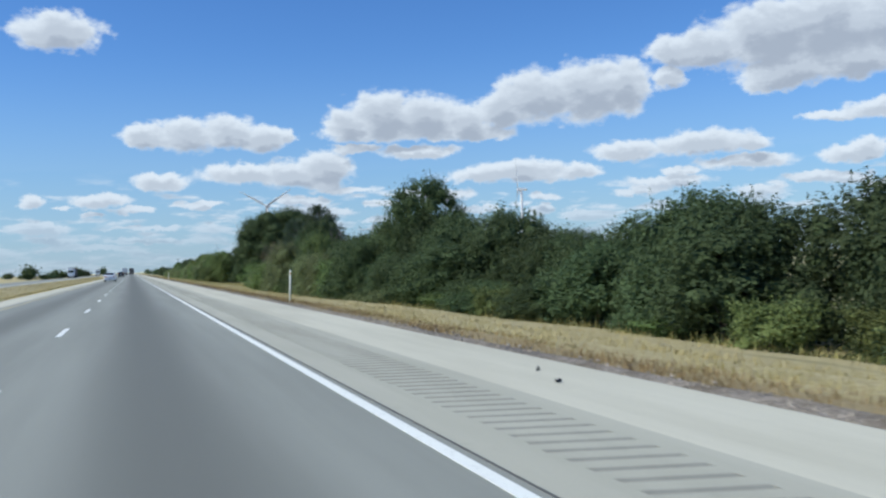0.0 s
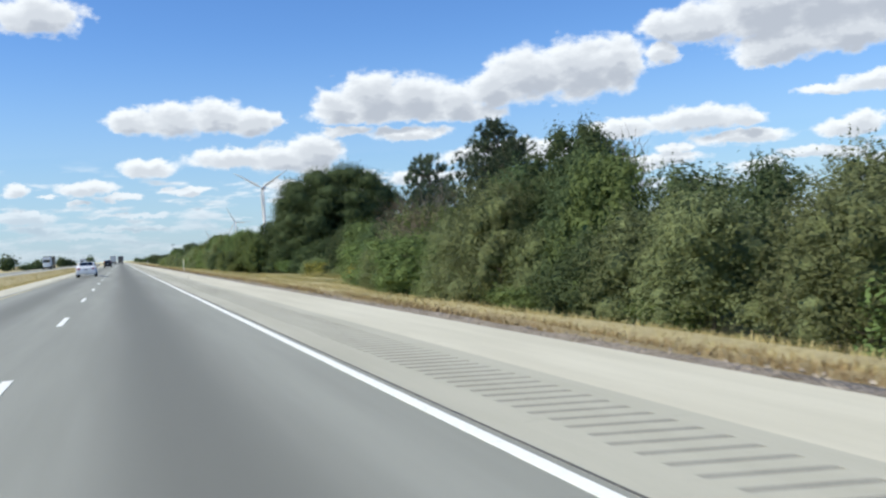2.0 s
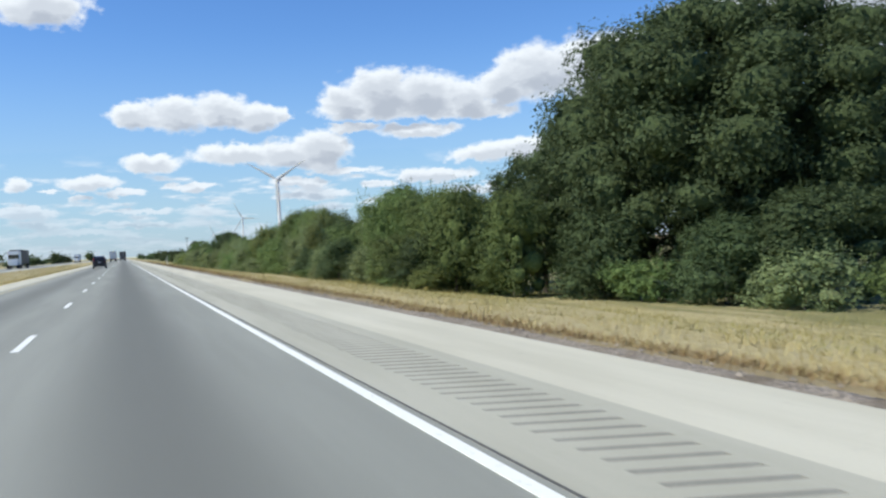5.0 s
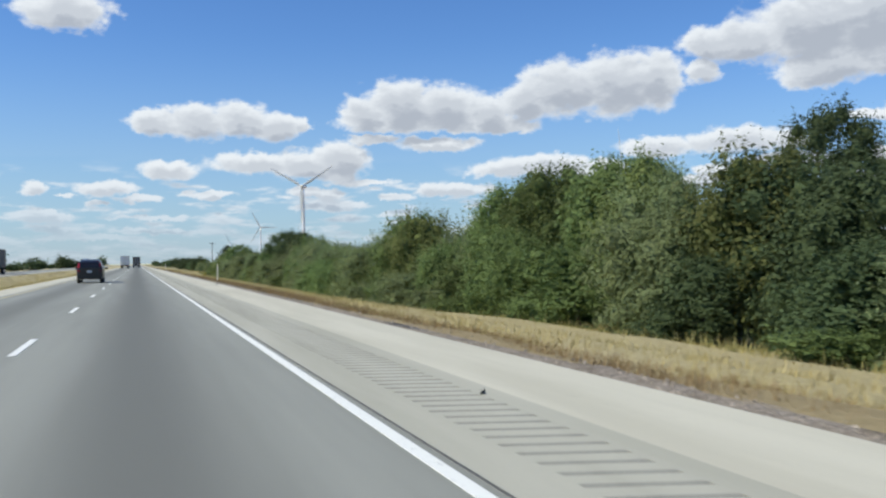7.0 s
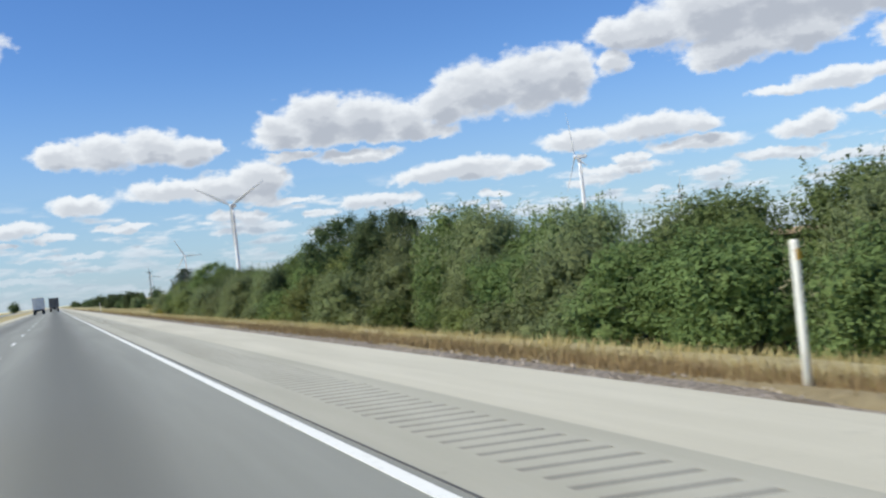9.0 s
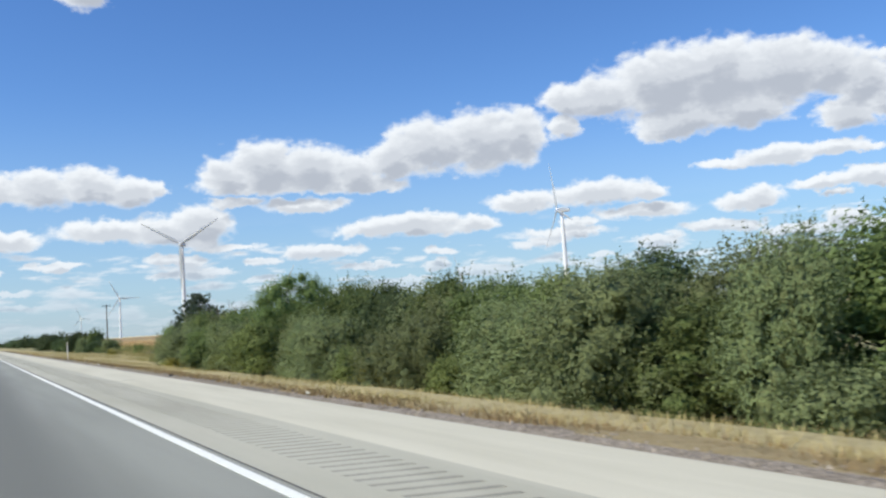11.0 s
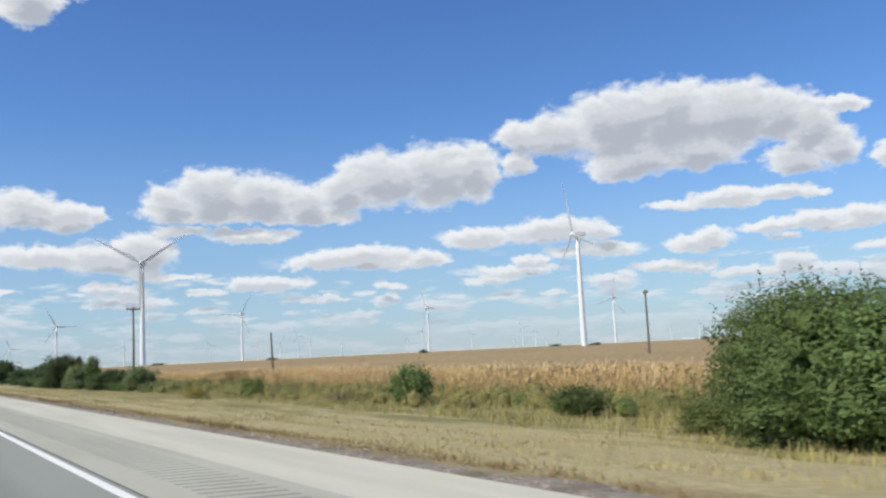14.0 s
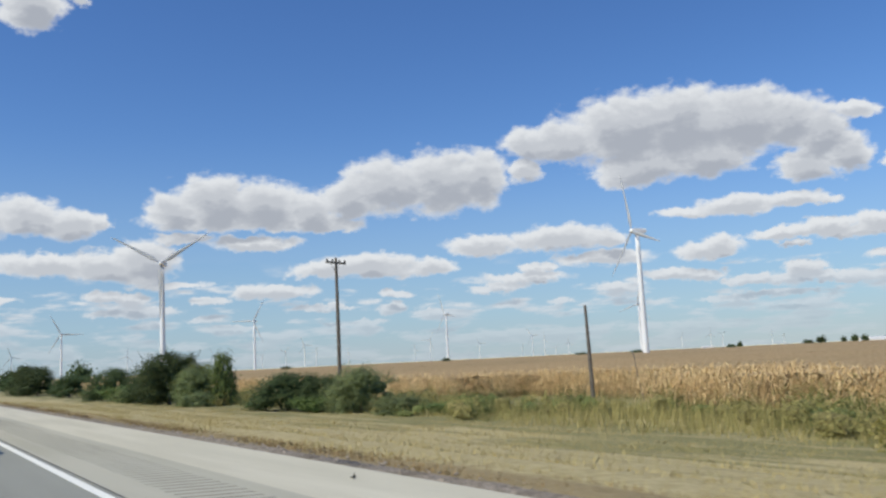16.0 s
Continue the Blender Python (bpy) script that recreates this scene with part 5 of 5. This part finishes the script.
# ---- farm on the horizon ----
def farm_building(length, wide, eaves, ridge):
    ob = new("farm_building")
    part("wall", block(-length / 2, length / 2, -wide / 2, wide / 2, 0, eaves), BARN, ob)
    bm = bmesh.new()
    pts = [(-wide / 2 - 0.4, eaves - 0.1), (0, ridge), (wide / 2 + 0.4, eaves - 0.1)]
    ends = [[bm.verts.new((x, y, z)) for y, z in pts] for x in (-length / 2 - 0.4, length / 2 + 0.4)]
    bm.faces.new(ends[0][::-1])
    bm.faces.new(ends[1])
    for k in range(3):
        bm.faces.new((ends[0][k], ends[0][(k + 1) % 3], ends[1][(k + 1) % 3], ends[1][k]))
    part("roof", bm, ROOF, ob)
    part("door", block(-2, 2, -wide / 2 - 0.06, -wide / 2, 0, 3.4), ROOF, ob)
    for x in (-length * 0.35, length * 0.35):
        part("window", block(x - 0.7, x + 0.7, -wide / 2 - 0.05, -wide / 2, 1.5, 2.7), CAR_GLASS, ob)
    return tagged(ob, "white farm building with a pale roof on the horizon", "farm building", "farm buildings")


farm_building(34, 14, 5.5, 9.5).matrix_basis = pose(1687, 1480, -2.2, 0, 0, -50)
farm_building(18, 11, 5.0, 8.0).matrix_basis = pose(1668, 1500, -2.2, 0, 0, -20)
farm_building(30, 9, 4.0, 6.5).matrix_basis = pose(1676, 1905, -2.2, 0, 0, -40)
for px, py in ((1712, 1462), (1720, 1456)):
    silo = new("silo")
    part("drum", tube([(0, 0, 0), (0, 0, 11.0)], [3.6, 3.6], 16), TOWER_WHITE, silo)
    part("roof", tube([(0, 0, 11.0), (0, 0, 13.0)], [3.8, 0.3], 16), ROOF, silo)
    silo.matrix_basis = pose(px, py, -2.2)
    tagged(silo, "round metal grain silo beside the farm building", "silo", "grain silos")


# ---- clouds: a far backdrop behind everything ----
# the puffs of each cloud: bearing, height, half width and half height, in degrees
GREAT_CLOUD = [(46.9, 13.9, 5.3, 2.44), (43.6, 13.9, 4.6, 2.32), (50.5, 13.7, 4.3, 2.01), (39.4, 13.4, 3.8, 1.38), (44.6, 11.8, 3.5, 1.44), (43.6, 10.8, 2.3, 0.65),
               (52.9, 13.5, 2.8, 1.52), (54.9, 12.5, 2.0, 1.58), (54.1, 10.7, 1.9, 1.14), (56.3, 11.1, 1.7, 1.28), (57.0, 13.5, 1.5, 0.48), (36.9, 13.6, 1.5, 0.74),
               (48.2, 11.8, 3.8, 1.26), (59.1, 10.1, 0.8, 0.88)]
MIDDLE_CLOUD = [(14.7, 9.8, 2.0, 1.21), (17.2, 10.4, 2.8, 1.90), (20.2, 10.3, 2.9, 1.57), (23.0, 9.8, 2.1, 1.05), (25.5, 10.5, 2.2, 1.45), (18.3, 9.1, 5.6, 0.57),
                (23.9, 8.9, 2.7, 0.58), (28.1, 11.3, 3.1, 1.93), (31.6, 11.3, 3.3, 2.18), (33.9, 11.4, 2.0, 1.94), (36.9, 11.8, 1.2, 0.84), (19.6, 7.8, 3.1, 0.54),
                (15.1, 8.1, 2.0, 0.36)]
LEFT_CLOUD = [(1.1, 9.0, 1.8, 0.91), (3.7, 9.1, 2.4, 1.21), (6.4, 9.3, 2.1, 1.19), (8.7, 8.8, 2.2, 0.91), (10.5, 8.9, 0.7, 0.51)]
BAND_CLOUDS = [(7.6, 6.5, 3.6, 0.67), (10.5, 6.5, 2.5, 0.94), (13.0, 6.8, 2.1, 1.31), (12.6, 5.9, 1.7, 0.51), (14.5, 5.3, 2.5, 0.26), (10.8, 4.6, 1.3, 0.46),
               (12.3, 4.5, 1.3, 0.39), (11.5, 3.6, 2.3, 0.29), (13.8, 3.7, 1.3, 0.30), (16.7, 4.3, 1.4, 0.30), (19.0, 4.7, 1.3, 0.40), (20.7, 4.8, 3.1, 0.45),
               (23.8, 6.0, 2.6, 0.55), (26.4, 6.3, 3.6, 0.73), (27.9, 5.8, 2.5, 0.50), (30.6, 6.0, 1.7, 0.55), (16.5, 3.2, 1.3, 0.27), (17.8, 2.6, 1.8, 0.22),
               (23.7, 3.6, 2.6, 0.23)]
SMALL_CLOUDS = [(28.0, 3.4, 1.0, 0.41), (28.1, 4.3, 1.0, 0.28), (26.5, 2.6, 1.2, 0.23), (30.5, 3.0, 1.0, 0.32), (34.0, 7.2, 2.6, 0.70), (38.9, 7.4, 3.6, 0.87),
                (41.8, 7.2, 1.7, 0.59), (41.6, 6.0, 3.2, 0.50), (36.6, 5.0, 3.0, 0.41), (37.4, 5.6, 1.4, 0.32), (34.9, 4.4, 2.0, 0.37), (38.8, 3.4, 0.9, 0.23),
                (42.5, 4.1, 1.7, 0.40), (45.5, 4.7, 1.8, 0.40), (47.5, 4.5, 1.4, 0.40), (47.9, 6.0, 2.1, 0.57), (48.7, 6.3, 1.3, 0.71), (49.3, 3.0, 2.2, 0.27)]
FAR_CLOUDS = [(47.3, 8.4, 2.1, 0.35), (50.1, 8.6, 2.7, 0.70), (52.9, 8.7, 2.2, 0.51), (54.7, 8.4, 1.2, 0.29), (52.4, 6.7, 2.1, 0.43), (54.7, 6.8, 2.5, 0.60),
              (57.9, 6.8, 1.6, 0.74), (56.3, 6.4, 2.1, 0.46), (53.0, 6.0, 0.9, 0.22), (58.3, 5.0, 1.6, 0.41), (50.8, 4.1, 1.6, 0.39), (53.6, 4.5, 1.3, 0.46),
              (54.1, 3.9, 3.4, 0.34), (52.0, 3.1, 2.3, 0.26), (56.6, 3.7, 2.1, 0.29), (59.1, 3.8, 1.0, 0.33), (49.9, 4.0, 1.3, 0.30)]
EDGE_CLOUDS = [(2.0, 6.0, 2.0, 0.61), (-1.8, 4.8, 2.0, 0.52), (0.3, 4.1, 1.2, 0.25), (-5.4, 3.0, 2.1, 0.37), (-2.2, 3.9, 0.7, 0.17), (-4.1, 4.3, 0.7, 0.17),
               (1.0, 3.0, 2.8, 0.21), (1.3, 2.1, 3.1, 0.21), (-4.1, 15.4, 2.9, 1.39), (-5.9, 4.7, 0.8, 0.40), (-3.0, 1.7, 3.6, 0.24), (60.6, 3.5, 2.5, 0.46),
               (4.5, 4.5, 1.9, 0.27), (6.6, 21.3, 2.0, 1.65), (9.0, 22.0, 0.7, 0.60), (60.5, 10.5, 0.8, 0.90), (62.5, 10.4, 1.8, 1.00)]


def cloud_density():
    """A node group: bearing and height in; thickness of cloud, and the same without its puffs, out."""
    g = bpy.data.node_groups.new("cloud_density", "ShaderNodeTree")
    g.interface.new_socket("At", in_out="INPUT", socket_type="NodeSocketVector")
    g.interface.new_socket("Thickness", in_out="OUTPUT", socket_type="NodeSocketFloat")
    g.interface.new_socket("Smooth", in_out="OUTPUT", socket_type="NodeSocketFloat")
    n = Nodes(g)
    at = n.add("NodeGroupInput").outputs[0]
    swirl = n.vec("SUBTRACT", n.noise(n.vec("MULTIPLY", at, (0.8, 1.2, 1.0)), 0.75, 4.0, 0.55, colour=True), (0.5, 0.5, 0.5))
    curl = n.vec("SUBTRACT", n.noise(n.vec("MULTIPLY", at, (0.8, 1.2, 1.0)), 2.3, 3.0, 0.55, colour=True), (0.5, 0.5, 0.5))
    p = n.vec("ADD", n.vec("ADD", at, n.vec("MULTIPLY", swirl, (1.7, 0.9, 0.0))), n.vec("MULTIPLY", curl, (0.7, 0.5, 0.0)))
    near = None
    for az, el, ra, re in GREAT_CLOUD + MIDDLE_CLOUD + LEFT_CLOUD + BAND_CLOUDS + SMALL_CLOUDS + FAR_CLOUDS + EDGE_CLOUDS:
        k = n.add("ShaderNodeVectorMath", operation="MULTIPLY_ADD")
        n.put(p, k.inputs[0])
        k.inputs[1].default_value = (1 / ra, 1 / re, 0)
        k.inputs[2].default_value = (-az / ra, -el / re, 0)
        d = n.vec("LENGTH", k.outputs[0])
        near = d if near is None else n.math("SMOOTH_MIN", near, d, 0.18)
    puffs = n.noise(n.vec("MULTIPLY", at, (0.8, 1.2, 1.0)), 0.85, 5.0, 0.56)
    smooth = n.math("SUBTRACT", 1.12, near)
    body = n.math("ADD", smooth, n.math("MULTIPLY", n.math("SUBTRACT", puffs, 0.5), 1.0))
    el = n.xyz(at)[1]
    bands = n.noise(n.vec("MULTIPLY", at, (0.3, 1.25, 1.0)), 0.9, 5.0, 0.54)
    low = n.math("MULTIPLY", n.math("SUBTRACT", bands, n.ramp(el, 1.0, 6.0, 0.45, 0.56)), n.ramp(el, 4.0, 7.0, 3.2, 0.0))
    out = n.add("NodeGroupOutput")
    n.put(n.math("MAXIMUM", body, n.math("MULTIPLY", low, 1.0)), out.inputs[0])
    n.put(n.math("MAXIMUM", n.math("ADD", smooth, n.math("MULTIPLY", n.math("SUBTRACT", puffs, 0.5), 0.9)), n.math("MULTIPLY", low, 1.3)), out.inputs[1])
    return g


def cloud_material():
    m, n, s = material("clouds")
    m.node_tree.nodes.remove(s)
    at = n.add("ShaderNodeTexCoord").outputs["UV"]
    at = n.vec("MULTIPLY", at, (100.0, 100.0, 0.0))
    group = cloud_density()

    def thick(where):
        k = n.add("ShaderNodeGroup", node_tree=group)
        n.put(where, k.inputs[0])
        return k.outputs

    here = thick(at)[0]
    above = thick(n.vec("ADD", at, (-0.3, 0.95, 0.0)))[1]
    just_above = thick(n.vec("ADD", at, (-0.12, 0.36, 0.0)))[1]
    mottle = n.noise(n.vec("MULTIPLY", at, (0.6, 1.5, 1.0)), 0.8, 3.0, 0.5)
    el = n.xyz(at)[1]
    cover = n.math("MULTIPLY", n.ramp(here, -0.04, 0.4), n.ramp(el, 0.3, 5.0, 0.35, 0.97))
    tint = n.math("MULTIPLY", n.math("SUBTRACT", mottle, 0.5), 0.6)
    deep = n.ramp(n.math("ADD", above, tint), 0.05, 0.95)
    rim = n.ramp(n.math("ADD", just_above, tint), 0.0, 0.8, 0.0, 0.62)
    shade = n.math("MULTIPLY", n.math("MAXIMUM", deep, rim), n.ramp(here, -0.12, 0.42))
    lit = n.mix(shade, (1.0, 1.0, 1.0), (0.53, 0.55, 0.6))
    lit = n.mix(n.ramp(el, 0.5, 7.0, 0.42, 0.0), lit, (0.53, 0.62, 0.735))
    haze = n.ramp(el, -1.0, 15.0, 0.74, 0.0)
    both_cover = n.math("SUBTRACT", 1.0, n.math("MULTIPLY", n.math("SUBTRACT", 1.0, cover), n.math("SUBTRACT", 1.0, haze)))
    lit = n.mix(n.math("DIVIDE", cover, n.math("MAXIMUM", both_cover, 0.001)), (0.315, 0.47, 0.68), lit)
    glow = n.add("ShaderNodeEmission")
    n.put(lit, glow.inputs["Color"])
    glow.inputs["Strength"].default_value = CLOUD_LIGHT
    clear = n.add("ShaderNodeBsdfTransparent")
    both = n.add("ShaderNodeMixShader")
    n.put(both_cover, both.inputs[0])
    n.put(clear.outputs[0], both.inputs[1])
    n.put(glow.outputs[0], both.inputs[2])
    n.put(both.outputs[0], n.tree.nodes["Material Output"].inputs[0])
    return m


def build_backdrop():
    radius = 4690.0
    azs, els = np.arange(-60, 100.1, 2.0), np.arange(0.0, 44.1, 2.0)
    verts, uv = [], []
    for el in els:
        for az in azs:
            a, e = radians(az), radians(el)
            verts.append((math.sin(a) * math.cos(e) * radius, math.cos(a) * math.cos(e) * radius, math.sin(e) * radius))
            uv.append((az / 100, el / 100))
    w = len(azs)
    faces = [(j * w + i, j * w + i + 1, (j + 1) * w + i + 1, (j + 1) * w + i) for j in range(len(els) - 1) for i in range(w - 1)]
    ob = mesh_object("backdrop", verts, faces, cloud_material(), smooth=True)
    layer = ob.data.uv_layers.new(name="bearing")
    for loop in ob.data.loops:
        layer.data[loop.index].uv = uv[loop.vertex_index]
    ob.location = (0, 244, 0)
    return tagged(ob, "white fair-weather cumulus clouds with grey bases in a blue sky", "sky", kind="structure")


build_backdrop()
